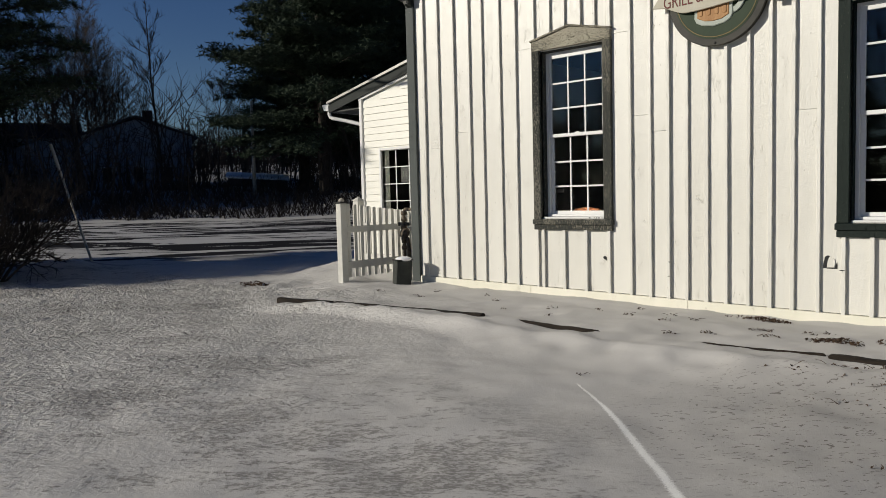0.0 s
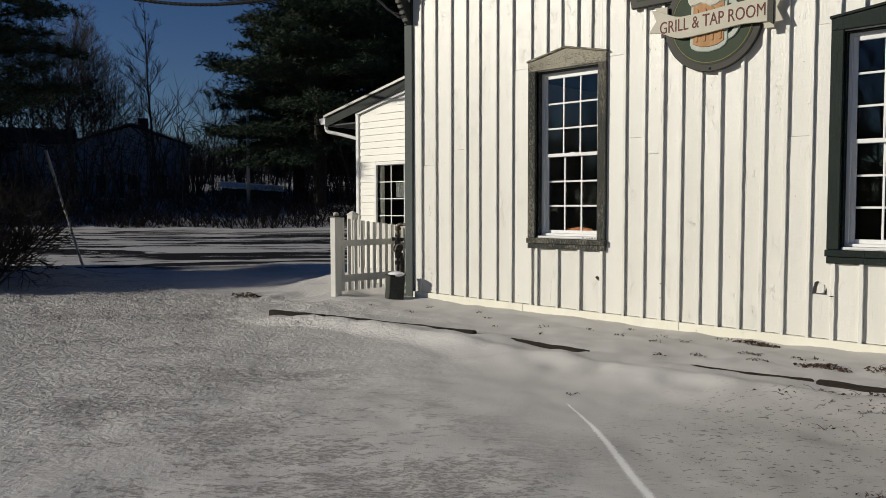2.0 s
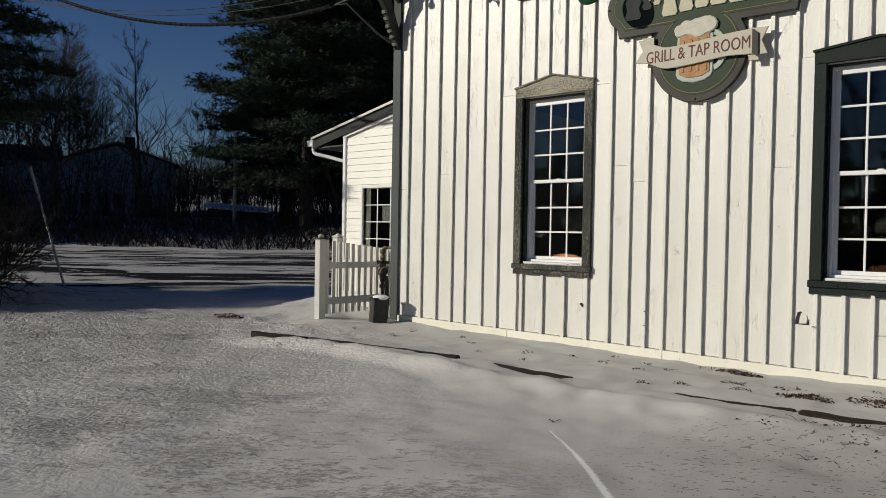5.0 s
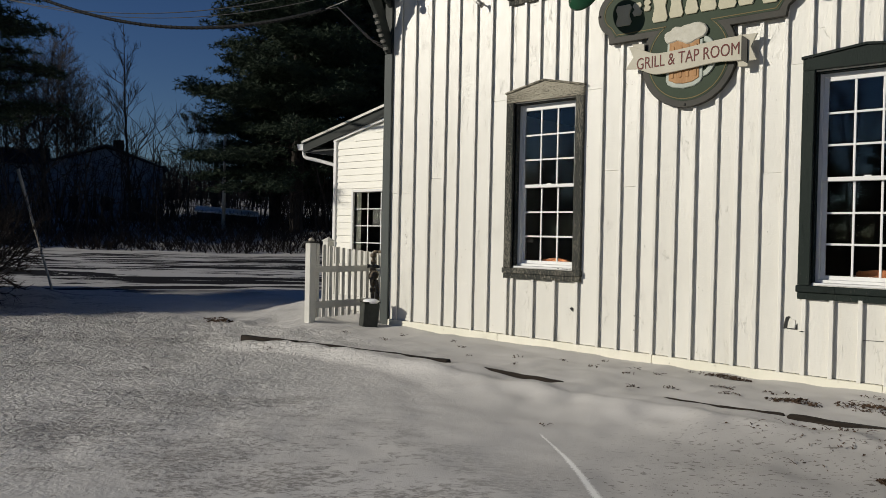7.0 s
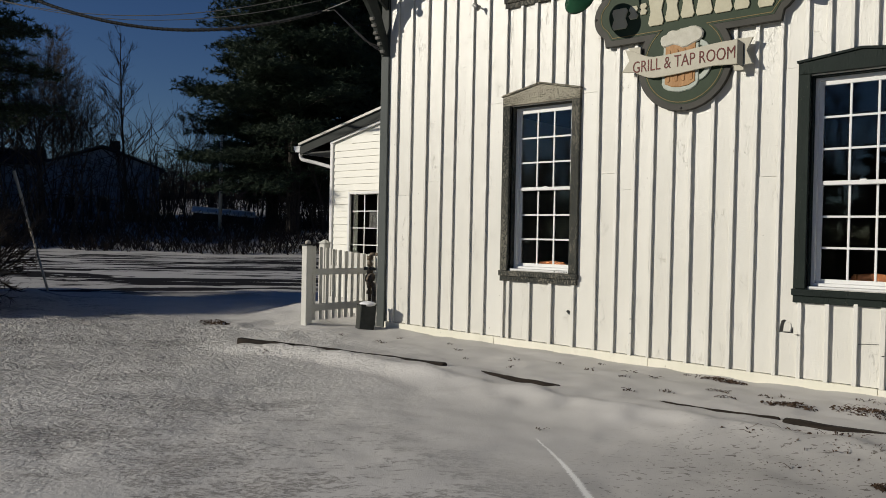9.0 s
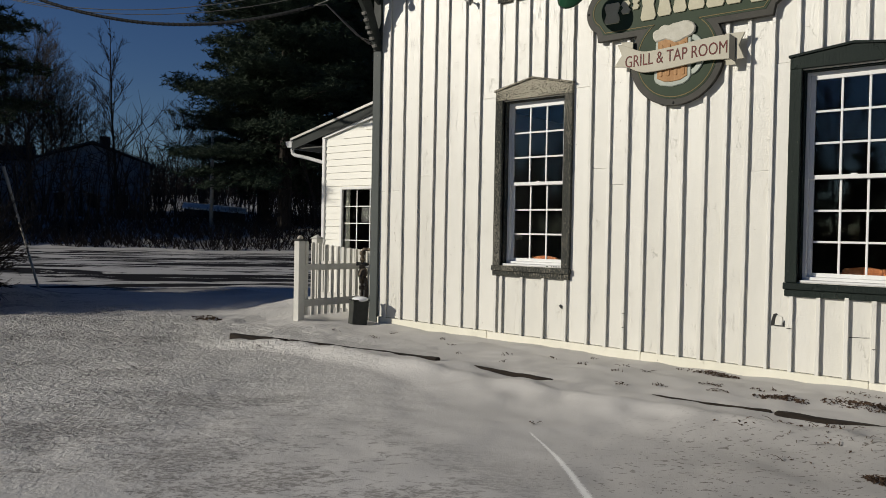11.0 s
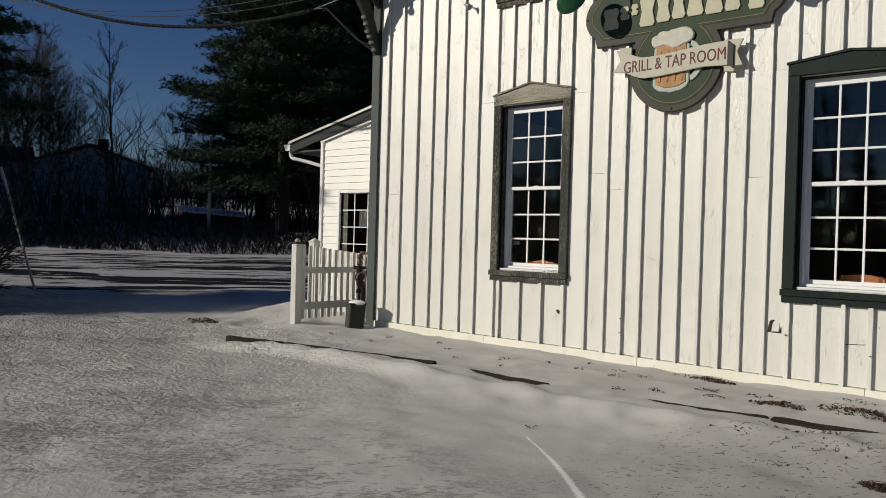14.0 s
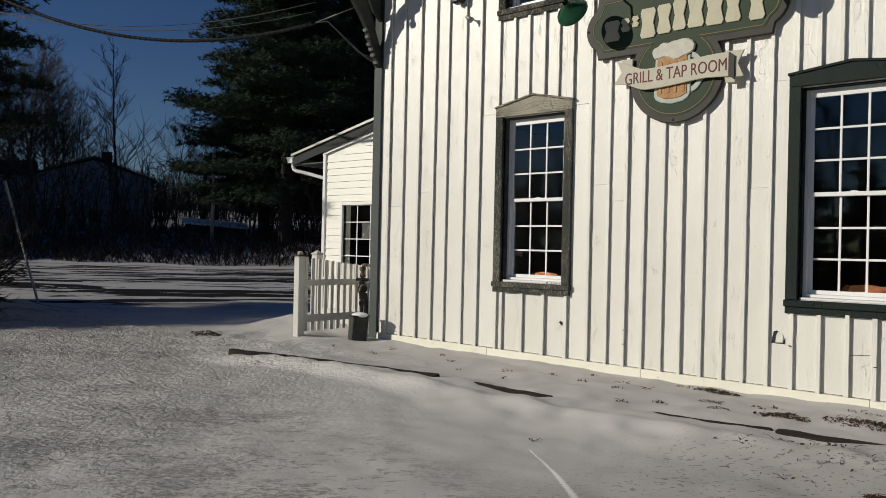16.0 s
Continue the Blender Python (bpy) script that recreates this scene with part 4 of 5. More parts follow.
def board_damage():
    """A punched hole with a lifted flap, and a small knot hole."""
    h = thing("board_hole", (5.70, 0, 0.44))
    tagged(h, "dark broken hole with a bent flap in a board", "damage", kind="structure")
    # the holes' inner shade is drawn as thin near-black plates on the boards
    part("opening", prism([(5.668, 0.44), (5.676, 0.50), (5.69, 0.56), (5.716, 0.574), (5.738, 0.568), (5.722, 0.545), (5.712, 0.51), (5.705, 0.447)], -0.0062, -0.0045), M_NOTICE, h)
    part("opening", prism([(5.706, 0.44), (5.706, 0.449), (5.785, 0.45), (5.796, 0.49), (5.806, 0.507), (5.807, 0.44)], -0.0062, -0.0045), M_NOTICE, h)
    part("flap", prism([(5.716, 0.452), (5.722, 0.505), (5.742, 0.553), (5.782, 0.54), (5.79, 0.498), (5.78, 0.454)], -0.0125, -0.0046, 0.002), M_BOARD, h, "bent white flap of board")
    for x, z, w in ((5.86, 0.43, 0.03), (6.64, 0.30, 0.02), (4.005, 0.436, 0.02), (4.0, 0.27, 0.018)):
        part("split", prism([(x - w, z), (x, z - 0.006), (x + w, z + 0.002), (x, z + 0.006)], -0.0415, -0.0402), M_NOTICE, h, "dark split across a batten")
    part("crack", prism([(6.41, 0.388), (6.47, 0.396), (6.53, 0.397), (6.59, 0.403), (6.59, 0.4075), (6.53, 0.402), (6.47, 0.4005), (6.41, 0.394)], -0.0062, -0.0045), M_NOTICE, h, "thin crack along a board")
    k = thing("knot_hole", (3.13, 0, 0.44))
    tagged(k, "small dark knot hole in a board", "damage", kind="structure")
    part("opening", prism([(3.10, 0.455), (3.125, 0.475), (3.155, 0.455), (3.15, 0.415), (3.125, 0.43)], -0.006, -0.0045), M_NOTICE, k)


board_damage()


# ---------------------------------------------------------------- side wing
WY = 1.2
WX0 = -2.80


def side_wing():
    wg = thing("side_wing", (WX0, WY, 0))
    tagged(wg, "low cream vinyl-sided wing with a sloping roof and gutter", "building", kind="structure")
    slope = 0.225
    eave = 3.075
    top = lambda x: eave + slope * (x - WX0)
    ox0, ox1, oz0, oz1 = -2.265, -1.255, 0.72, 2.087
    # wall core with the window opening
    xe = WALL_X0 - 0.004
    bm = bmesh.new()
    for a, b, c, d in ((WX0, ox0, -0.3, oz1), (ox1, xe, -0.3, oz1), (ox0, ox1, -0.3, oz0)):
        box(a, b, WY + 0.03, WY + 0.2, c, d, bm=bm)
    core = part("wall", bm, M_SIDING, wg, "cream vinyl-sided wall")
    part("wall", prism([(WX0, oz1 + 0.001), (xe, oz1 + 0.001), (xe, top(xe)), (WX0, eave)], WY + 0.03, WY + 0.2), M_SIDING, wg)
    part("wall", box(WX0, WX0 + 0.2, WY + 0.201, WY + 5.0, -0.3, eave), M_SIDING, wg)
    part("wall", box(WX0, xe, WY + 5.001, WY + 5.2, -0.3, eave), M_SIDING, wg)
    # lapped siding
    lap = 0.122
    z = -0.163
    while z < top(xe):
        a = WX0 + 0.05
        if z + lap > eave - 0.06:
            a = max(a, WX0 + (z + lap - eave + 0.06) / slope + 0.01)
        runs = [(a, xe)]
        if z + lap > oz0 - 0.05 and z < oz1 + 0.05:
            runs = [(a, ox0 - 0.055), (ox1 + 0.055, xe)]
        for p, q in runs:
            if q - p < 0.05:
                continue
            bm = bmesh.new()
            vs = [bm.verts.new(v) for v in ((p, WY + 0.028, z + lap), (q, WY + 0.028, z + lap), (q, WY + 0.012, z), (p, WY + 0.012, z), (p, WY + 0.028, z), (q, WY + 0.028, z))]
            for f in ((0, 3, 2, 1), (3, 4, 5, 2), (0, 4, 3), (1, 2, 5)):
                bm.faces.new([vs[i] for i in f])
            bmesh.ops.recalc_face_normals(bm, faces=bm.faces)
            part("siding_board", bm, M_SIDING, core)
        z += lap
    part("corner_trim", box(WX0 - 0.02, WX0 + 0.052, WY - 0.012, WY + 0.03, -0.3, eave, 0.004), M_VINYL, wg)
    # roof, rake board, soffit and gutter
    ex = -3.66
    zr = lambda x: 3.086 + 0.225 * (x + 3.68)
    part("rake_board", prism([(ex, zr(ex) - 0.215), (xe, zr(xe) - 0.205), (xe, zr(xe) - 0.072), (ex, zr(ex) - 0.072)], WY - 0.05, WY - 0.022), M_FASCIA, wg, "grey rake board")
    part("rake_strip", prism([(ex, zr(ex) - 0.07), (xe, zr(xe) - 0.07), (xe, zr(xe) - 0.046), (ex, zr(ex) - 0.046)], WY - 0.034, WY - 0.02), M_SOFFIT, wg, "dark recessed strip under the roof edge")
    part("rake_edge", prism([(ex - 0.03, zr(ex) - 0.044), (xe, zr(xe) - 0.044), (xe, zr(xe)), (ex - 0.03, zr(ex))], WY - 0.078, WY - 0.012), M_GREYMETAL, wg, "pale metal drip edge")
    part("roof", prism([(ex, zr(ex) - 0.06), (xe, zr(xe) - 0.06), (xe, zr(xe) - 0.002), (ex, zr(ex) - 0.002)], WY - 0.011, WY + 5.3), M_SHINGLE, wg, "grey shingles")
    part("frieze", prism([(WX0 - 0.02, eave - 0.05), (xe, top(xe) - 0.05), (xe, top(xe) + 0.0), (WX0 - 0.02, eave)], WY - 0.02, WY + 0.001), M_VINYL, wg)
    part("eave_soffit", box(ex, WX0 - 0.002, WY + 0.002, WY + 5.2, eave - 0.19, eave - 0.165), M_SOFFIT, wg)
    part("eave_fascia", box(ex - 0.022, ex - 0.001, WY - 0.03, WY + 5.2, eave - 0.19, eave - 0.04), M_VINYL, wg, "white eave fascia")
    gx = ex - 0.205
    gut = part("gutter", prism([(gx, 3.045), (gx + 0.01, 2.99), (gx + 0.05, 2.93), (gx + 0.18, 2.925), (gx + 0.18, 3.045)], WY - 0.04, WY + 5.2), M_VINYL, wg, "white metal gutter")
    ys = WY + 0.04
    pts = [(gx + 0.11, ys, 2.935), (gx + 0.11, ys, 2.86), (gx + 0.125, ys + 0.01, 2.815), (gx + 0.17, ys + 0.02, 2.785), (gx + 0.5, ys + 0.08, 2.715), (-2.93, WY + 0.24, 2.60), (-2.87, WY + 0.30, 2.54), (-2.86, WY + 0.32, 2.45), (-2.86, WY + 0.32, 0.0)]
    tube("downspout", pts, [0.036] * len(pts), M_VINYL, wg, 8, "white downspout")
    # window
    w = part("window", box(ox0 - 0.05, ox0, WY - 0.012, WY + 0.1, oz0 - 0.05, oz1 + 0.045, 0.004), M_VINYL, wg, "white grid window")
    part("frame", box(ox1, ox1 + 0.05, WY - 0.012, WY + 0.1, oz0 - 0.05, oz1 + 0.045, 0.004), M_VINYL, w)
    part("frame", box(ox0, ox1, WY - 0.012, WY + 0.1, oz1, oz1 + 0.045, 0.004), M_VINYL, w)
    part("frame", box(ox0, ox1, WY - 0.02, WY + 0.1, oz0 - 0.05, oz0, 0.004), M_VINYL, w)
    for i in range(1, 3):
        c = ox0 + (ox1 - ox0) * i / 3
        part("muntin", box(c - 0.008, c + 0.008, WY + 0.045, WY + 0.06, oz0, oz1), M_VINYL, w)
    for i in range(1, 5):
        c = oz1 - 0.303 * i
        if c > oz0 + 0.02:
            part("muntin", box(ox0, ox1, WY + 0.046, WY + 0.059, c - 0.008, c + 0.008), M_VINYL, w)
    for i in range(3):
        a, b = (ox0 + (ox1 - ox0) * (i + k) / 3 for k in (0, 1))
        part("pane", box(a, b, WY + 0.052, WY + 0.055, oz0, oz1), M_GLASS, w).visible_shadow = False
    # near-black lining added over the pale wall, so the room looks unlit
    part("dark_backing", box(WX0 + 0.203, WX0 + 0.25, WY + 0.21, WY + 1.49, -0.3, 2.59), M_INNER, wg)
    part("dark_backing", box(WX0 + 0.21, xe, WY + 1.5, WY + 1.55, -0.3, 2.9), M_INNER, wg, "dark room inside")
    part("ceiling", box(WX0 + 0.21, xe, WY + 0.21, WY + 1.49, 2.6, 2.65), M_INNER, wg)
    # a notice hung inside the pane
    nt = part("notice", box(-1.83, -1.53, WY + 0.075, WY + 0.08, 1.50, 1.78, 0.004), M_NOTICE, wg, "dark notice with pale marks")
    for i in range(3):
        part("mark", box(-1.78 + 0.07 * i, -1.745 + 0.07 * i, WY + 0.0725, WY + 0.075, 1.60, 1.70), M_METER, nt)


side_wing()


# ---------------------------------------------------------------- fence and gas riser
def picket_fence(name, start, end, heights, label, posts=()):
    """Pickets on two rails between two points; heights follow the given tops."""
    a, b = Vector(start), Vector(end)
    d = (b - a)
    length = d.length
    ang = math.degrees(math.atan2(d.y, d.x))
    g = min(gz(a.x, a.y), gz(b.x, b.y))
    fence = thing(name, (a.x, a.y, g))
    tagged(fence, label, "fence", "picket fences")
    pitch = 0.13
    n = int(length / pitch)
    for z0, z1 in ((0.18, 0.29), (0.73, 0.825)):
        part("rail", turned(box(a.x, a.x + length, a.y - 0.045, a.y - 0.0125, z0, z1, 0.004), (a.x, a.y, 0), rz=ang), M_FENCE, fence)
    for i in range(n):
        s = (i + 0.5) / n
        h = heights[0] + (heights[1] - heights[0]) * math.sin(math.pi * s * 0.5)
        x = a.x + pitch * (i + 0.5)
        w = 0.030
        bm = prism([(x - w, 0.04), (x + w, 0.04), (x + w, h - 0.018), (x + w * 0.7, h), (x - w * 0.7, h), (x - w, h - 0.018)], a.y - 0.012, a.y + 0.010)
        part("picket", turned(bm, (a.x, a.y, 0), rz=ang), M_FENCE, fence)
    for (px, py), h, w in posts:
        pz = gz(px, py)
        p = part("post", box(px - w, px + w, py - w, py + w, pz - 0.05, h, 0.006), M_FENCE, fence)
        cap = bmesh.new()
        vs = [cap.verts.new(v) for v in ((px - w - 0.02, py - w - 0.02, h), (px + w + 0.02, py - w - 0.02, h), (px + w + 0.02, py + w + 0.02, h), (px - w - 0.02, py + w + 0.02, h), (px, py, h + 0.07))]
        for f in ((0, 1, 4), (1, 2, 4), (2, 3, 4), (3, 0, 4), (3, 2, 1, 0)):
            cap.faces.new([vs[k] for k in f])
        pale = px < -1.5
        if not pale:
            cap.free()
            cap = box(px - w - 0.022, px + w + 0.022, py - w - 0.022, py + w + 0.022, h, h + 0.022, 0.004)
        part("cap", cap, M_FENCE if pale else M_DARKMETAL, p, "post cap")
        if not pale:
            lathe("cap_stub", [(0.0, 0.02), (0.042, 0.022), (0.045, 0.045), (0.035, 0.066), (0.018, 0.078), (0.0, 0.08)], (px + 0.008, py, h), M_STICK, p, segs=12)
    return fence


picket_fence("picket_fence", (-1.0, -0.72), (-1.0, 1.15), (1.18, 1.03), "white picket fence with shaded face and square post", [((-0.995, -0.79), 1.18, 0.06)])
picket_fence("picket_fence", (-2.09, 0.55), (-0.28, 0.55), (1.12, 1.02), "sunlit white picket fence run in front of the wing", [((-2.17, 0.55), 1.20, 0.07)])


def gas_riser():
    g = gz(-0.2, -0.3)
    r = thing("gas_riser", (-0.56, 0.10, gz(-0.56, 0.10)))
    tagged(r, "rusty gas riser with regulator beside the corner", "gas meter")
    x, y = -0.56, 0.10
    g = gz(x, y)
    tube("riser_pipe", [(x, y, g - 0.05), (x, y, 0.5), (x, y, 1.02), (x + 0.03, y, 1.06), (x + 0.1, y + 0.02, 1.06)], [0.026] * 5, M_RUST, r, 10)
    tube("outlet_pipe", [(x + 0.1, y + 0.02, 1.06), (x + 0.2, y + 0.04, 1.06), (WALL_X0 - 0.002, y + 0.05, 1.06)], [0.024] * 3, M_RUST, r, 10)
    for z, q in ((0.46, 0.046), (0.56, 0.04), (0.78, 0.048), (0.9, 0.04), (1.0, 0.046)):
        lathe("coupling", [(0.0, 0.03), (q, 0.03), (q + 0.004, 0.0), (q, -0.03), (0.0, -0.03)], (x, y, z), M_RUST, r, segs=10)
    lathe("regulator", [(0.0, 0.06), (0.05, 0.05), (0.088, 0.016), (0.09, 0.0), (0.088, -0.016), (0.05, -0.05), (0.0, -0.06)], (x + 0.03, y - 0.02, 0.69), M_RUST, r, "weathered regulator", 16, pose(0, 0, 0, 70, 20))
    lathe("vent_cap", [(0.0, 0.06), (0.03, 0.055), (0.034, 0.0), (0.02, -0.06)], (x + 0.06, y - 0.08, 0.60), M_RUST, r, segs=10)
    tube("valve_stem", [(x - 0.11, y, 0.83), (x + 0.12, y, 0.83)], [0.026, 0.026], M_DARKMETAL, r, 8)
    part("valve_key", box(x - 0.13, x - 0.10, y - 0.012, y + 0.012, 0.80, 0.86, 0.003), M_DARKMETAL, r)
    tube("side_pipe", [(x + 0.13, y - 0.03, g - 0.03), (x + 0.13, y - 0.03, 0.50), (x + 0.10, y - 0.02, 0.60), (x, y, 0.62)], [0.032] * 4, M_RUST, r, 8)
    # box at the foot, leaning a little, with snow on its lid
    g = gz(-0.17, -0.34)
    b = thing("meter_box", (-0.14, -0.34, g))
    tagged(b, "dark grey meter box with snow on its lid", "box")
    bm = box(-0.30, -0.06, -0.44, -0.25, g - 0.05, 0.31, 0.012)
    for v in bm.verts:
        if v.co.z > 0.2:
            v.co.x += 0.03
    part("case", turned(bm, (-0.15, -0.34, 0), rz=64), M_METER, b)
    bm = box(-0.28, -0.015, -0.455, -0.235, 0.312, 0.330, 0.006)
    part("lid", turned(bm, (-0.15, -0.34, 0), rz=64), M_DARKMETAL, b)
    s = bmesh.new()
    bmesh.ops.create_uvsphere(s, u_segments=14, v_segments=8, radius=1.0)
    bmesh.ops.transform(s, matrix=Matrix.Translation((-0.13, -0.34, 0.332)) @ Matrix.Diagonal((0.14, 0.11, 0.04, 1)), verts=s.verts)
    part("snow_cap", s, M_CLEAN, b, "cap of white snow", True)


gas_riser()

# ---------------------------------------------------------------- timbers and litter by the wall
def timber(a, b, top, w, tilt=0):
    """A landscape timber with worn, rounded edges, lying in the snow from a to b."""
    a, b = Vector(a), Vector(b)
    d = b - a
    t = thing("landscape_timber", ((a.x + b.x) / 2, (a.y + b.y) / 2, top - 0.12))
    tagged(t, "dark wet landscape timber half buried in snow", "timber", "bed edging timbers")
    bm = box(a.x, a.x + d.length, a.y - w / 2, a.y + w / 2, top - 0.13, top, 0.014)
    bmesh.ops.subdivide_edges(bm, edges=[e for e in bm.edges if e.calc_length() > 0.5], cuts=26)
    for v in bm.verts:
        v.co += Vector((0, 0.014, 0.007)) * noise.noise(v.co * 2.3) + Vector((0, 0.008, 0.005)) * noise.noise(v.co * 9.0)
    turned(bm, (a.x, a.y, top), ry=tilt, rz=math.degrees(math.atan2(d.y, d.x)))
    part("beam", bm, M_TIMBER, t)


timber((-0.30, -2.46), (0.62, -2.30), -0.012, 0.10, 0.0)
timber((0.64, -2.28), (2.82, -1.97), -0.014, 0.09, 0.1)
timber((3.14, -2.05), (4.30, -2.0), -0.022, 0.05, 1.1)
timber((5.28, -1.95), (6.30, -1.89), -0.048, 0.035, -0.35)
timber((6.33, -1.91), (8.9, -2.03), -0.034, 0.075, -0.75)


def litter(x, y, r, n, seed, label, size=1.0):
    """A small heap of dead leaves and twigs."""
    rnd = random.Random(seed)
    heap = thing("leaf_litter", (x, y, gz(x, y)))
    tagged(heap, label, "leaves", "leaf litter")
    v, f = [], []
    for _ in range(n):
        a, d = rnd.uniform(0, 6.28), r * rnd.random() ** 0.7
        c = Vector((x + d * math.cos(a) * 1.6, y + d * math.sin(a) * 0.6, 0))
        c.z = gz(c.x, c.y) + rnd.uniform(0.0, 0.006 + 0.025 * (1 - d / r))
        s = rnd.uniform(0.006, 0.017) * size
        m = pose(0, 0, 0, rnd.uniform(-60, 60), rnd.uniform(-60, 60), rnd.uniform(0, 360))
        base = len(v)
        v += [c + m @ Vector(p) for p in ((-s, 0, 0), (0, -s * 0.5, 0.006), (s, 0, 0), (0, s * 0.5, 0.006))]
        f += [(base, base + 1, base + 2), (base, base + 2, base + 3)]
    sheet("leaves", v, f, M_DEBRIS, heap)
    v, f = [], []
    for _ in range(max(2, n // 12)):
        a = rnd.uniform(0, 6.28)
        p = Vector((x + rnd.uniform(-r, r) * 1.4, y + rnd.uniform(-r, r) * 0.5, 0))
        p.z = gz(p.x, p.y) + 0.01
        q = p + Vector((math.cos(a), math.sin(a) * 0.5, rnd.uniform(0, 0.35))) * rnd.uniform(0.03, 0.09)
        tube_data([p, (p + q) / 2 + Vector((0, 0, 0.01)), q], [0.0028, 0.002, 0.0012], 4, v, f)
    sheet("twigs", v, f, M_DEBRIS, heap)


litter(-2.75, -1.25, 0.24, 130, 1, "clump of dark dead leaves on the snow drift", 2.4)
litter(6.17, -1.27, 0.15, 150, 2, "heap of brown leaves beside the timber", 1.5)
litter(7.02, -1.05, 0.36, 520, 3, "brown leaves and soil thawed through the snow", 1.4)
litter(5.22, -0.30, 0.16, 190, 4, "dark thawed soil and leaves against the skirt board", 1.3)
# added leaves stand in for a dark bare spot of asphalt
litter(7.45, -3.05, 0.15, 330, 6, "leaf scraps standing in for a bare asphalt spot", 1.5)
for i, (x, y, r, n) in enumerate(((5.5, -1.15, 0.08, 40), (5.66, -1.40, 0.07, 26), (5.14, -1.48, 0.05, 18), (4.55, -1.2, 0.05, 14), (3.1, -1.1, 0.06, 12), (2.2, -1.0, 0.06, 12), (1.1, -1.25, 0.07, 14), (0.3, -1.2, 0.06, 12), (0.45, -2.6, 0.04, 8), (5.9, -1.05, 0.06, 14), (4.9, -1.75, 0.05, 10), (6.9, -2.6, 0.2, 14), (6.3, -2.55, 0.15, 9), (6.75, -3.0, 0.16, 10), (4.95, -3.3, 0.03, 6), (6.65, -0.35, 0.12, 24), (5.0, -0.25, 0.18, 22), (3.6, -0.9, 0.04, 9), (4.1, -1.1, 0.05, 10), (3.9, -0.5, 0.04, 7), (2.6, -1.35, 0.03, 6), (1.7, -0.6, 0.04, 7), (0.9, -0.7, 0.04, 8), (4.4, -0.75, 0.04, 9), (4.75, -0.95, 0.03, 8), (5.95, -0.75, 0.05, 10), (3.3, -1.45, 0.03, 6), (6.8, -2.25, 0.14, 26), (7.0, -2.5, 0.12, 16), (6.45, -2.2, 0.1, 14), (7.35, -4.15, 0.12, 30))):
    litter(x, y, r, n, 20 + i, "few brown leaf scraps on the snow")


# ---------------------------------------------------------------- dining room behind the glass
def dining_chair(x, y, rz):
    c = thing("dining_chair", (0, 0, 0))
    tagged(c, "orange oak dining chair with a rounded back rail", "chair", "dining chairs")
    part("seat", box(-0.21, 0.21, -0.21, 0.21, 0.43, 0.46, 0.01), M_CHAIR, c)
    for sx in (-0.18, 0.18):
        part("leg", box(sx - 0.018, sx + 0.018, -0.2, -0.165, 0, 0.43, 0.004), M_CHAIR, c)
        part("leg", box(sx - 0.018, sx + 0.018, 0.165, 0.2, 0, 0.80, 0.004), M_CHAIR, c)
    arch = [(-0.22, 0.66)] + [(0.22, 0.66)] + [(0.22 - 0.44 * i / 8, 0.78 + 0.035 * math.sin(math.pi * i / 8)) for i in range(9)]
    part("back_rail", prism(arch, 0.162, 0.19, 0.004), M_CHAIR, c)
    for sx in (-0.1, 0, 0.1):
        part("slat", box(sx - 0.015, sx + 0.015, 0.17, 0.182, 0.46, 0.66), M_CHAIR, c)
    c.matrix_basis = pose(x, y, 0.25, 0, 0, rz)
    return c


ch = dining_chair(6.42, 0.78, 176)
copy_thing(ch, pose(2.66, 0.53, 0.25, 0, 0, 176))
copy_thing(ch, pose(6.6, 1.9, 0.25, 0, 0, 8))
copy_thing(ch, pose(2.3, 2.1, 0.25, 0, 0, 4))


def dining_table(x, y):
    t = thing("dining_table", (x, y, 0.25))
    tagged(t, "brown wooden dining table inside the window", "table", "dining tables")
    part("tabletop", box(x - 0.45, x + 0.45, y - 0.38, y + 0.38, 0.95, 0.985, 0.008), M_TABLE, t)
    part("column", box(x - 0.05, x + 0.05, y - 0.05, y + 0.05, 0.3, 0.95, 0.01), M_TABLE, t)
    part("foot", box(x - 0.3, x + 0.3, y - 0.3, y + 0.3, 0.25, 0.29, 0.01), M_TABLE, t)
    return t


dining_table(6.5, 1.35)
dining_table(1.85, 1.35)


def menu_stand(x, y, z):
    m = thing("menu_stand", (x, y, z))
    tagged(m, "small tan wooden menu stand on the table", "stand")
    part("upright", box(x - 0.02, x + 0.02, y - 0.02, y + 0.02, z + 0.022, z + 0.27, 0.004), M_STICK, m)
    part("base", box(x - 0.06, x + 0.06, y - 0.05, y + 0.05, z + 0.001, z + 0.021, 0.004), M_STICK, m)
    part("clip", box(x - 0.03, x + 0.13, y - 0.015, y + 0.015, z + 0.271, z + 0.33, 0.004), M_STICK, m)


menu_stand(1.60, 1.15, 0.985)


# ---------------------------------------------------------------- overhead cables
def cable_point(u, dz=0.0, lift=0.0):
    x, y = -1.2 - 4.6 * u, -0.43 - 2.77 * u
    return Vector((x, y, 4.823 - 1.298 * u + 1.789 * u * u + dz + lift * u))


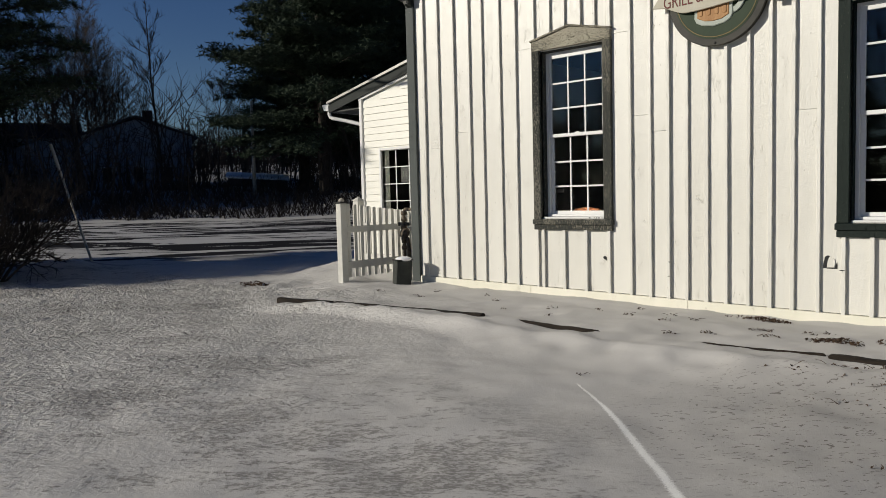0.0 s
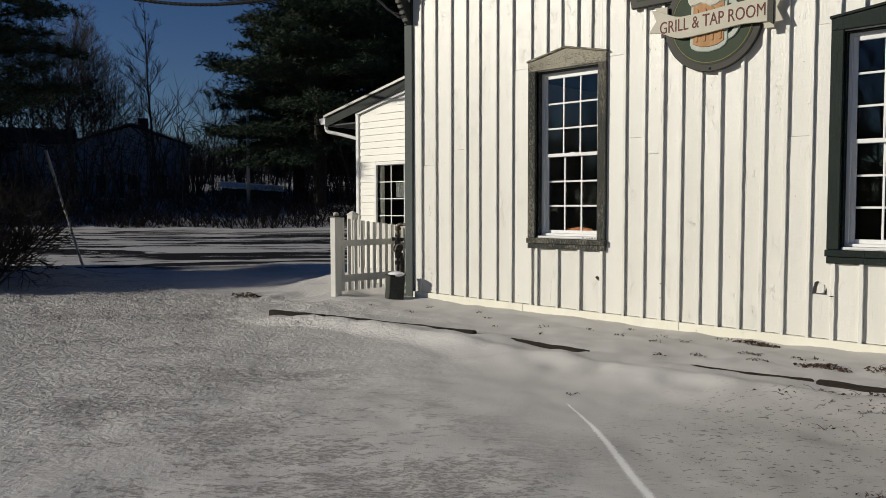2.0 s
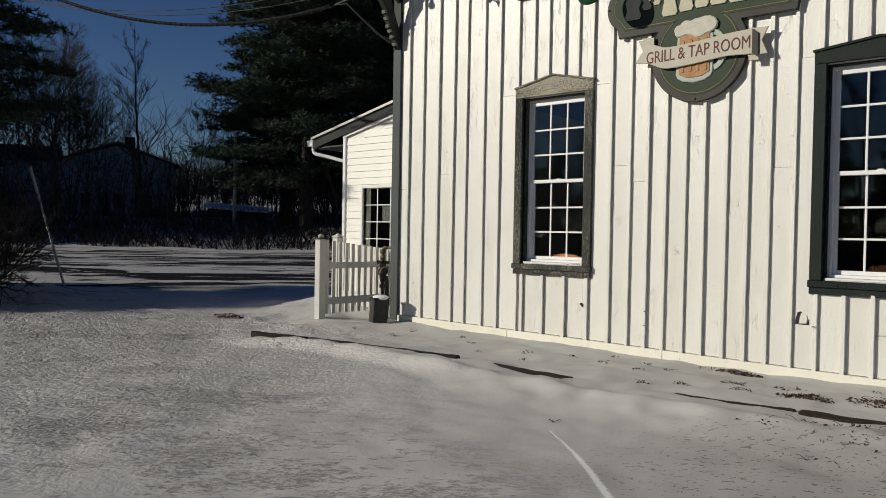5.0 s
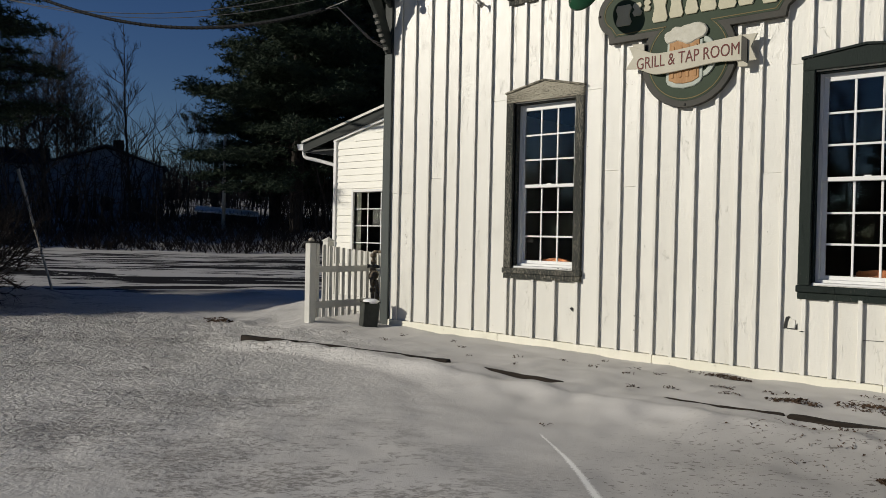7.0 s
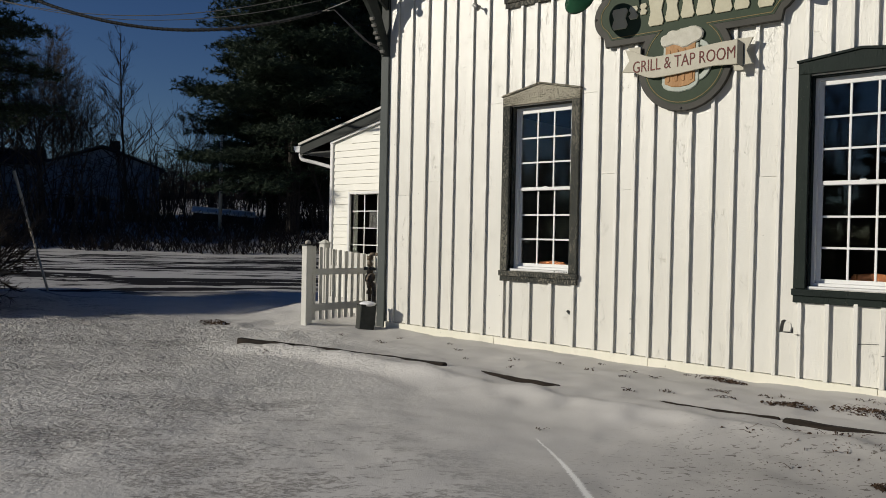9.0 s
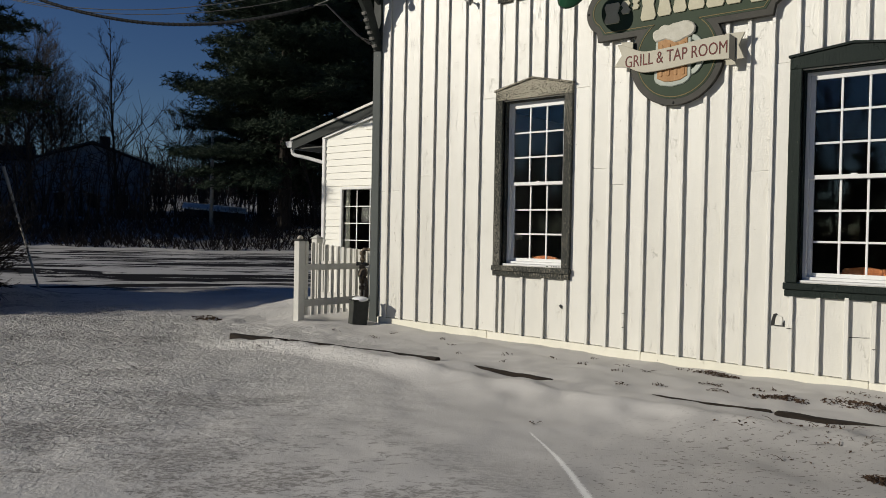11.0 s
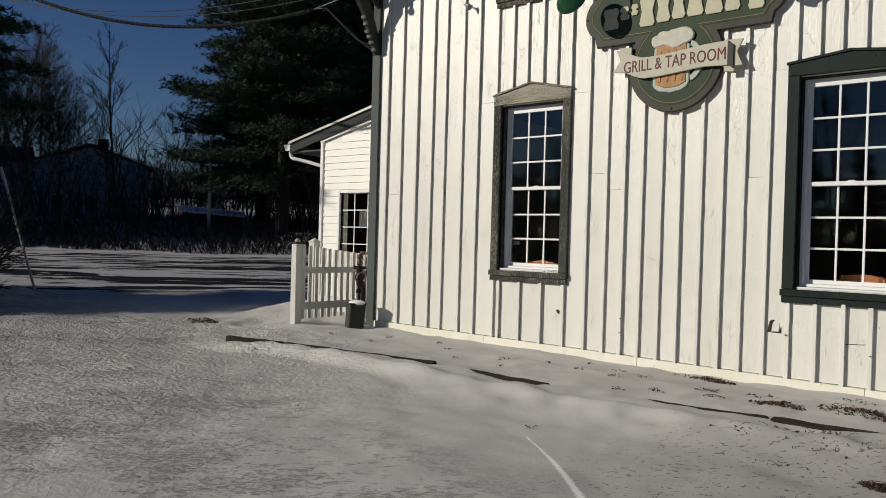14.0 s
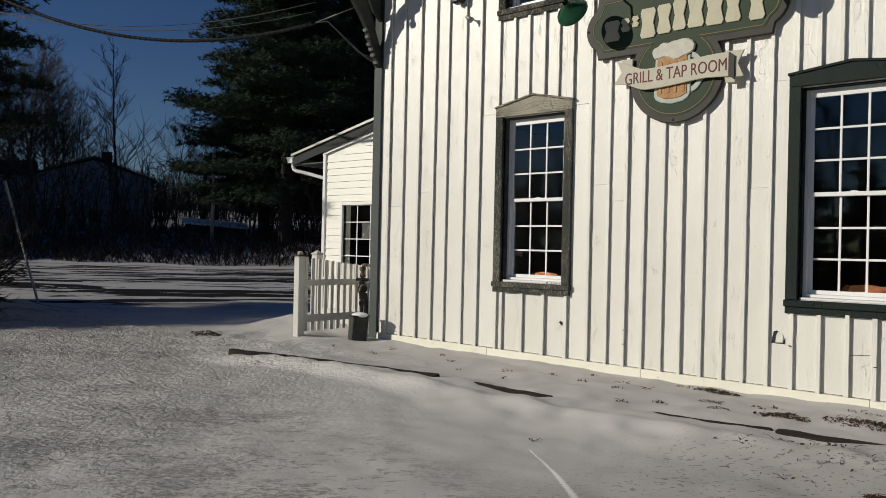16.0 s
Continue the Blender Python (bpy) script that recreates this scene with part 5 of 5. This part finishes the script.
def cables():
    cb = thing("service_cable", (-1.2, -0.43, 4.7))
    tagged(cb, "thick spiral-wrapped black service cable with thin wires", "cable")
    us = [i / 46 * 1.9 for i in range(47)]
    tube("main_cable", [cable_point(u) for u in us], [0.025] * len(us), M_CABLE, cb, 7)
    v, f = [], []
    for i in range(110):
        u = 0.012 + 1.85 * i / 110
        p, q = cable_point(u), cable_point(u + 0.004)
        tube_data([p, q], [0.031, 0.031], 7, v, f)
    tagged(sheet("lashing", v, f, M_LASH, cb, "dull lashing wraps"), kind="stuff")
    for a, b, c, r in ((5.149, -1.178, 1.142, 0.007), (5.006, -1.065, 1.161, 0.006)):
        tube("wire", [Vector((-1.2 - 4.6 * u, -0.43 - 2.77 * u, a + b * u + c * u * u)) for u in us], [r] * len(us), M_WIRE, cb, 5, "thin pale wire")
    for k in range(3):
        e = Vector((-0.20, 0.5 + 0.12 * k, 4.15 - 0.07 * k))
        p = cable_point(0)
        mid = (p + e) / 2 + Vector((0, 0.05 * k, -0.10))
        tube("drop_wire", [p, p + Vector((0.18, 0.1, 0.02)), mid, e], [0.009] * 4, M_WIRE, cb, 6, "drooping drop wire")
    tube("dead_end_grip", [cable_point(0), Vector((-0.6, -0.2, 5.0)), Vector((-0.18, 0.3, 5.3))], [0.010, 0.006, 0.006], M_WIRE, cb, 6)


cables()


# ---------------------------------------------------------------- trees
def branch_path(start, direction, length, n, bend, rnd, droop=0.0):
    pts = [Vector(start)]
    d = Vector(direction).normalized()
    for i in range(n):
        d = (d + Vector((rnd.uniform(-bend, bend), rnd.uniform(-bend, bend), rnd.uniform(-bend, bend) + droop))).normalized()
        pts.append(pts[-1] + d * length / n)
    return pts


def bare_tree(name, height, girth, spread, seed, label, limbs=13, levels=2, start=0.3):
    """A leafless tree: a tapered trunk, limbs that fork twice, and fine twigs."""
    rnd = random.Random(seed)
    tree = thing(name)
    tagged(tree, label, "tree", "bare trees")
    v, f = [], []
    trunk = branch_path((0, 0, -0.3), (rnd.uniform(-0.05, 0.05), rnd.uniform(-0.05, 0.05), 1), height, 10, 0.05, rnd, 0.03)
    tube_data(trunk, [girth * (1 - 0.93 * i / 10) + 0.006 for i in range(11)], 6, v, f)
    sheet("trunk", v, f, M_BARK, tree)
    v, f = [], []

    def grow(p, d, length, r, level):
        m = 4 if level else 2
        path = branch_path(p, d, length, m, 0.16, rnd, 0.05)
        tube_data(path, [r * (1 - 0.8 * i / m) + 0.0035 for i in range(m + 1)], 3, v, f)
        if level == 0:
            return
        for _ in range(rnd.randint(4, 6)):
            k = rnd.uniform(0.25, 0.98)
            i = min(int(k * 4), 3)
            q = path[i].lerp(path[i + 1], k * 4 - i)
            along = (path[i + 1] - path[i]).normalized()
            side = Vector((rnd.uniform(-1, 1), rnd.uniform(-1, 1), rnd.uniform(-0.3, 0.9))).normalized()
            grow(q, along * 0.9 + side * 0.75, length * rnd.uniform(0.4, 0.7), r * 0.5, level - 1)

    for j in range(limbs):
        k = start + (0.97 - start) * (j + rnd.random()) / limbs
        i = min(int(k * 10), 9)
        p = trunk[i].lerp(trunk[i + 1], k * 10 - i)
        a = j * 2.4 + rnd.uniform(-0.5, 0.5)
        up = rnd.uniform(0.5, 1.3)
        grow(p, (math.cos(a), math.sin(a), up), height * spread * (1.15 - k) * rnd.uniform(0.7, 1.2), girth * (1 - k) * 0.5 + 0.012, levels)
    sheet("crown", v, f, M_TWIG, tree, "bare twiggy crown")
    return tree


def pine(name, height, girth, radius, seed, label, whorls=26, first=0.12, tuft=0.42, per=9, droop=-0.02, needles=9, taper=1.3):
    """A conifer: trunk, tiers of limbs, and tufts of needles along the limbs with gaps between the tiers."""
    rnd = random.Random(seed)
    tree = thing(name)
    tagged(tree, label, "tree", "conifers")
    v, f = [], []
    trunk = branch_path((0, 0, -0.3), (0, 0, 1), height, 10, 0.02, rnd, 0.02)
    tube_data(trunk, [girth * (1 - 0.95 * i / 10) + 0.01 for i in range(11)], 8, v, f)
    nv, nf = [], []
    for w in range(whorls):
        k = first + (0.985 - first) * (w + rnd.uniform(-0.25, 0.25)) / whorls
        k = min(max(k, first), 0.99)
        i = min(int(k * 10), 9)
        p = trunk[i].lerp(trunk[i + 1], k * 10 - i)
        reach = radius * (1.0 - 0.85 * ((k - first) / (1 - first)) ** taper)
        for b in range(rnd.randint(4, 6)):
            a = rnd.uniform(0, 2 * math.pi)
            length = reach * rnd.uniform(0.55, 1.15)
            path = branch_path(p, (math.cos(a), math.sin(a), rnd.uniform(-0.22, 0.42)), length, 5, 0.12, rnd, droop)
            tube_data(path, [girth * 0.16 * (1 - 0.85 * q / 5) + 0.006 for q in range(6)], 3, v, f)
            count = max(3, int(per * length / 1.4))
            for _ in range(count):
                t = rnd.uniform(0.15, 1.0) ** 0.7
                q = min(int(t * 5), 4)
                c = path[q].lerp(path[q + 1], t * 5 - q)
                s = (1.0 - 0.45 * t) * length * 0.32
                c = c + Vector((rnd.uniform(-s, s), rnd.uniform(-s, s), rnd.uniform(-0.5, 0.7) * tuft))
                for _ in range(needles):
                    d = Vector((rnd.gauss(0, 1), rnd.gauss(0, 1), rnd.gauss(0.15, 0.55))).normalized()
                    e = d.cross(Vector((rnd.gauss(0, 1), rnd.gauss(0, 1), rnd.gauss(0, 1)))).normalized() * tuft * 0.085
                    base = len(nv)
                    nv += [c + e, c + d * tuft, c - e]
                    nf.append((base, base + 1, base + 2))
    sheet("trunk", v, f, M_BARK, tree)
    sheet("crown", nv, nf, M_NEEDLE, tree, "dark green needles")
    return tree


EYE = Vector((8.3, -8.36, 0))


def at_bearing(az, dist):
    """A place on the ground at degrees left of +y and metres from the drive's middle."""
    x, y = EYE.x - math.sin(radians(az)) * dist, EYE.y + math.cos(radians(az)) * dist
    return x, y, gz(x, y)


def put(tree, az, dist, turn=0, size=1.0):
    x, y, z = at_bearing(az, dist)
    tree.matrix_basis = pose(x, y, z - 0.1, 0, 0, turn) @ Matrix.Diagonal((size, size, size, 1))
    return tree


def put_copy(tree, az, dist, turn=0, size=1.0):
    x, y, z = at_bearing(az, dist)
    c = copy_thing(tree, pose(x, y, z - 0.1, 0, 0, turn))
    c.scale = (size, size, size)
    return c


low_pine = pine("pine", 27, 0.5, 6.4, 17, "dark unseen pine, added for shade and dark reflections", 15, 0.03, 1.5, 5, -0.02, 9)
low_pine.matrix_basis = pose(-44, -40, -0.3) @ Matrix.Diagonal((0.3, 0.3, 0.3, 1))
white_pine = pine("white_pine", 27, 0.55, 7.0, 11, "tall dark white pine behind the lot", 32, 0.16, 0.36, 36, -0.02, 11, 2.0)
put(white_pine, 51.9, 58)
put_copy(white_pine, 48.2, 60, 140, 1.1)
put_copy(white_pine, 53.4, 66, 75, 0.98)
put_copy(white_pine, 44.5, 66, 300, 1.1)
spruce = pine("spruce", 15.5, 0.2, 2.7, 12, "dark spruce at the edge of the lot", 34, 0.24, 0.15, 75, -0.03, 13)
sx, sy, sz = at_bearing(74.9, 19.5)
spruce.matrix_basis = pose(sx, sy, sz - 0.1)
# a second, bushier spruce, unseen and added to cast the shade across the lot
bushy = pine("spruce", 13.5, 0.2, 3.3, 14, "unseen bushy spruce, added to shade the lot", 34, 0.04, 0.42, 42, -0.03, 10)
bushy.matrix_basis = pose(5.9 * -0.796 + 13 * -0.605, 5.9 * 0.605 + 13 * -0.796, -0.25)

tree_a = bare_tree("bare_tree", 17, 0.15, 0.27, 21, "leafless grey-brown tree at the wood's edge", 24, 2, 0.22)
put(tree_a, 63.0, 66, 0, 0.92)
tree_a.matrix_basis = tree_a.matrix_basis @ Matrix.Rotation(radians(-5), 4, Vector((-0.89, 0.45, 0)))
tree_b = bare_tree("bare_tree", 16, 0.14, 0.2, 22, "slender leafless tree behind the lot", 15)
put(tree_b, 64.2, 80, 0, 0.72)
tree_c = bare_tree("bare_tree", 17, 0.13, 0.38, 23, "twiggy leafless tree behind the lot", 24, 3, 0.25)
put(tree_c, 70.5, 84)
tree_d = bare_tree("bare_tree", 13, 0.10, 0.32, 24, "twiggy leafless tree behind the lot", 18, 3)
put(tree_d, 59.4, 66, 0, 0.74)
for i, (kind, az, dist, size) in enumerate(((tree_c, 72.5, 80, 1.12), (tree_c, 68.7, 86, 1.1), (tree_a, 71.6, 96, 1.1), (tree_c, 66.9, 88, 1.05), (tree_a, 67.6, 92, 1.1), (tree_b, 65.85, 84, 0.78), (tree_b, 65.3, 80, 0.74), (tree_b, 64.75, 88, 0.76), (tree_d, 66.2, 90, 1.2), (tree_a, 69.6, 92, 1.15), (tree_d, 59.5, 92, 0.5), (tree_d, 60.5, 95, 0.42), (tree_d, 61.8, 96, 0.45), (tree_d, 57.4, 88, 0.9), (tree_d, 56.0, 84, 0.9), (tree_b, 55.0, 80, 1.0), (tree_d, 54.1, 90, 1.0), (tree_a, 52.0, 85, 1.0), (tree_d, 50.0, 82, 1.0), (tree_c, 66.4, 82, 0.8), (tree_c, 68.2, 82, 0.85), (tree_c, 75.0, 84, 1.1), (tree_a, 77.5, 80, 1.1))):
    put_copy(kind, az, dist, 67 * i, size)
# bare trees behind the viewer, out of sight but mirrored in the panes
for i, (kind, x, y, size) in enumerate(((tree_c, -22, -40, 0.6), (tree_b, -12, -44, 0.7), (tree_d, -4, -42, 0.9), (tree_b, 4, -44, 0.7), (tree_b, 12, -42, 0.7), (tree_b, -30, -44, 0.8))):
    copy_thing(kind, pose(x, y, -0.2, 0, 0, 50 * i)).scale = (size, size, size)
# unseen pine row added to block the bright horizon in the panes
for i in range(44):
    size = 0.25 + 0.05 * ((i * 7) % 5) / 4
    copy_thing(low_pine, pose(-66 + 2.3 * i, -34 - 3.2 * (i % 3), -0.3, 0, 0, 61 * i)).scale = (0.34, 0.34, size)
# unseen wood added past the lot's side, to shade the bank
for i in range(12):
    n, s = 51 + 8 * (i % 3), 34 + 7.5 * (i // 3)
    x, y = n * -0.796 + s * -0.605, n * 0.605 + s * -0.796
    copy_thing(low_pine, pose(x, y, gz(x, y) - 0.1, 0, 0, 83 * i)).scale = (1.05, 1.05, 0.95)


# more unseen pines, added closer in to shade the bank's front
for i in range(5):
    n, s = 48.5 + 1.5 * (i % 2), 36 + 6.0 * i
    x, y = n * -0.796 + s * -0.605, n * 0.605 + s * -0.796
    copy_thing(low_pine, pose(x, y, gz(x, y) - 0.1, 0, 0, 47 * i)).scale = (0.95, 0.95, 0.85)


def shrub():
    """A many-stemmed bare shrub at the lot's edge."""
    rnd = random.Random(31)
    sh = thing("shrub")
    tagged(sh, "dense dark many-stemmed shrub at the edge of the lot", "shrub")
    v, f = [], []

    def grow(p, d, length, r, level):
        m = 4 if level else 2
        path = branch_path(p, d, length, m, 0.2, rnd, 0.02)
        tube_data(path, [r * (1 - 0.75 * i / m) + 0.0015 for i in range(m + 1)], 3, v, f)
        if level:
            for _ in range(rnd.randint(5, 7)):
                k = rnd.uniform(0.3, 1.0)
                i = min(int(k * 4), 3)
                q = path[i].lerp(path[i + 1], k * 4 - i)
                side = Vector((rnd.gauss(0, 1), rnd.gauss(0, 1), rnd.gauss(0.1, 0.8))).normalized()
                grow(q, (path[i + 1] - path[i]).normalized() + side * 0.8, length * rnd.uniform(0.35, 0.6), r * 0.55, level - 1)

    for j in range(24):
        a = j * 2.4
        v.clear(), f.clear()
        grow((0.12 * math.cos(a), 0.12 * math.sin(a), -0.1), (math.cos(a) * rnd.uniform(0.4, 1.3), math.sin(a) * rnd.uniform(0.4, 1.3), 1.0), rnd.uniform(0.8, 1.5), 0.026, 3)
        sheet("stem", v, f, M_TWIG, sh)
    x, y, z = at_bearing(73.9, 16.6)
    sh.matrix_basis = pose(x, y, z) @ Matrix.Diagonal((1.05, 1.05, 1.25, 1))


shrub()


def leaning_pole():
    x, y, z = at_bearing(67.7, 20.4)
    p = thing("leaning_pole", (x, y, z))
    tagged(p, "leaning weathered pole with a pale upper sleeve", "pole")
    top = EYE + Vector((-math.sin(radians(69.85)) * 20.4, math.cos(radians(69.85)) * 20.4, 2.66))
    foot = Vector((x, y, z - 0.1))
    tube("shaft", [foot, foot.lerp(top, 0.35) + Vector((0.01, 0, 0)), foot.lerp(top, 0.72)], [0.028, 0.026, 0.026], M_STICK, p, 8, "mottled weathered shaft")
    tube("sleeve", [foot.lerp(top, 0.71), top], [0.034, 0.038], M_STICK, p, 8, "pale sleeve")


leaning_pole()


# ---------------------------------------------------------------- far house, shed, pole and thicket
def far_house():
    c = Vector(at_bearing(64.6, 80))
    right = Vector((0.43, 0.90, 0)).normalized()
    back = Vector((-0.90, 0.43, 0)).normalized()
    z0 = c.z - 1.0
    hs = thing("far_house", (c.x, c.y, z0))
    tagged(hs, "shaded pale house with gable roof among bare trees", "house")

    def P(r, b, z):
        return c + right * r + back * b + Vector((0, 0, z - c.z))

    def solid(name, pts, faces, mat, parent, label=""):
        return sheet(name, pts, faces, mat, parent, label)

    cube = [(0, 1, 3, 2), (4, 6, 7, 5), (0, 4, 5, 1), (2, 3, 7, 6), (0, 2, 6, 4), (1, 5, 7, 3)]
    w, d, eave, ridge = 5.0, 11.0, 7.3, 9.1
    body = [P(-w, 0, z0), P(w, 0, z0), P(w, 0, eave), P(0, 0, ridge - 0.15), P(-w, 0, eave), P(-w, d, z0), P(w, d, z0), P(w, d, eave), P(0, d, ridge - 0.15), P(-w, d, eave)]
    solid("wall", body, [(0, 1, 2, 3, 4), (9, 8, 7, 6, 5), (0, 5, 6, 1), (1, 6, 7, 2), (4, 9, 5, 0), (2, 7, 8, 3), (3, 8, 9, 4)], M_FARWALL, hs)
    roof = []
    for b in (-0.4, d + 0.4):
        roof += [P(-w - 0.5, b, eave - 0.18), P(0, b, ridge), P(w + 0.5, b, eave - 0.18), P(w + 0.5, b, eave + 0.02), P(0, b, ridge + 0.2), P(-w - 0.5, b, eave + 0.02)]
    solid("roof", roof, [(0, 1, 4, 5), (1, 2, 3, 4), (6, 11, 10, 7), (7, 10, 9, 8), (5, 4, 10, 11), (4, 3, 9, 10), (0, 6, 7, 1), (1, 7, 8, 2), (0, 5, 11, 6), (2, 8, 9, 3)], M_FARROOF, hs)
    for r0 in (-3.2, -0.5, 2.2):
        for zz in (3.0,):
            win = sheet("window", [P(r0 + a, b, zz + h) for a in (0, 1.0) for b in (-0.06, 0.02) for h in (0, 1.5)], cube, M_VINYL, hs)
            sheet("pane", [P(r0 + a, b, zz + h) for a in (0.1, 0.9) for b in (-0.08, -0.061) for h in (0.1, 1.4)], cube, M_NOTICE, win)
    wing = [P(a, b, z) for a in (-w - 8, -w - 0.02) for b in (2, 8) for z in (z0, 7.3)]
    solid("wing_wall", wing, cube, M_FARWALL, hs)
    wr = [P(-w - 8.4, 1.5, 7.3), P(-w - 0.02, 1.5, 7.3), P(-w - 0.02, 5, 9.0), P(-w - 8.4, 5, 9.0), P(-w - 8.4, 8.5, 7.3), P(-w - 0.02, 8.5, 7.3)]
    solid("wing_roof", wr, [(0, 1, 2, 3), (3, 2, 5, 4), (0, 3, 4), (1, 5, 2), (0, 4, 5, 1)], M_FARROOF, hs)
    solid("chimney", [P(a, b, z) for a in (0.6, 1.6) for b in (4, 5) for z in (6.5, 10.2)], cube, M_BRICK, hs)


far_house()


def snowy_shed():
    a, b = Vector(at_bearing(58.9, 63)), Vector(at_bearing(54.5, 63))
    d = (b - a)
    back = Vector((-d.y, d.x, 0)).normalized()
    sh = thing("snowy_shed", a)
    tagged(sh, "low dark shed with a snow-covered roof", "shed")
    z = 2.85
    cube = [(0, 1, 3, 2), (4, 6, 7, 5), (0, 4, 5, 1), (2, 3, 7, 6), (0, 2, 6, 4), (1, 5, 7, 3)]
    sheet("wall", [a + d * u + back * v + Vector((0, 0, w - a.z)) for u in (0.03, 0.97) for v in (0.3, 3) for w in (1.5, z)], cube, M_FARROOF, sh)
    sheet("roof", [a + d * u + back * v + Vector((0, 0, z + 0.13 * v + w - a.z)) for u in (0, 1) for v in (0, 3.4) for w in (0.0, 0.14)], cube, M_CLEAN, sh, "snow-covered roof")


snowy_shed()


def dead_trunk():
    x, y, z = at_bearing(56.95, 60)
    t = thing("dead_trunk", (x, y, z))
    tagged(t, "pale branchless dead trunk at the wood's edge", "tree")
    tube("trunk", [(x, y, z - 0.2), (x + 0.03, y, z + 3.2), (x - 0.04, y + 0.05, 8.4)], [0.15, 0.13, 0.11], M_STICK, t, 8)


dead_trunk()


def thicket():
    """Undergrowth on the bank: thin stems and added brush beyond counting."""
    rnd = random.Random(41)
    v, f = [], []
    for _ in range(2600):
        az = rnd.uniform(38, 84)
        dist = rnd.uniform(55, 84) / max(0.75, math.cos(radians(az - 41)) ** 0.6)
        x, y, z = at_bearing(az, dist)
        h = rnd.choice((1.2, 1.8, 2.5, 3.5, 6.5)) * rnd.uniform(0.7, 1.3)
        if 53.5 < az < 60 and dist < 75:
            h = 0.7
        path = branch_path((x, y, z - 0.1), (rnd.uniform(-0.3, 0.3), rnd.uniform(-0.3, 0.3), 1), h, 3, 0.14, rnd)
        r = 0.012 + 0.008 * h
        tube_data(path, [r, r * 0.8, r * 0.55, r * 0.2], 3, v, f)
        for _ in range(4):
            k = rnd.randint(1, 2)
            p = path[k].lerp(path[k + 1], rnd.random())
            q = branch_path(p, (rnd.uniform(-1, 1), rnd.uniform(-1, 1), rnd.uniform(0, 1)), h * 0.4, 2, 0.2, rnd)
            tube_data(q, [r * 0.5, r * 0.35, r * 0.1], 3, v, f)
    # low brush added along the bank's front, standing in for shade on its snow
    for _ in range(3200):
        az = rnd.uniform(38, 86)
        dist = rnd.uniform(51, 60) / max(0.75, math.cos(radians(az - 41)))
        x, y, z = at_bearing(az, dist)
        h = rnd.uniform(0.4, 1.3)
        for _ in range(3):
            q = branch_path((x, y, z - 0.05), (rnd.uniform(-0.8, 0.8), rnd.uniform(-0.8, 0.8), 1), h, 2, 0.25, rnd)
            tube_data(q, [0.03, 0.022, 0.01], 3, v, f)
    ob = sheet("thicket", v, f, M_TWIG)
    tagged(ob, "dark undergrowth on the snowy bank, front brush added for shade", "undergrowth", kind="stuff")


thicket()


def far_wood():
    """The dense leafless wood on the rise behind the house, beyond counting."""
    rnd = random.Random(43)
    v, f = [], []
    for _ in range(2800):
        az = rnd.uniform(36, 88)
        x, y, z = at_bearing(az, rnd.uniform(98, 150))
        h = rnd.uniform(2.0, 5.5)
        path = branch_path((x, y, z - 0.1), (rnd.uniform(-0.2, 0.2), rnd.uniform(-0.2, 0.2), 1), h, 3, 0.12, rnd)
        r = rnd.uniform(0.05, 0.11)
        tube_data(path, [r, r * 0.8, r * 0.55, r * 0.2], 3, v, f)
        for _ in range(5):
            k = rnd.randint(0, 2)
            p = path[k].lerp(path[k + 1], rnd.random())
            q = branch_path(p, (rnd.uniform(-1, 1), rnd.uniform(-1, 1), rnd.uniform(0, 1)), h * 0.45, 2, 0.2, rnd)
            tube_data(q, [r * 0.6, r * 0.45, r * 0.15], 3, v, f)
    ob = sheet("far_wood", v, f, M_TWIG)
    tagged(ob, "dense leafless wood on the rise behind the lot", "wood", kind="stuff")


far_wood()
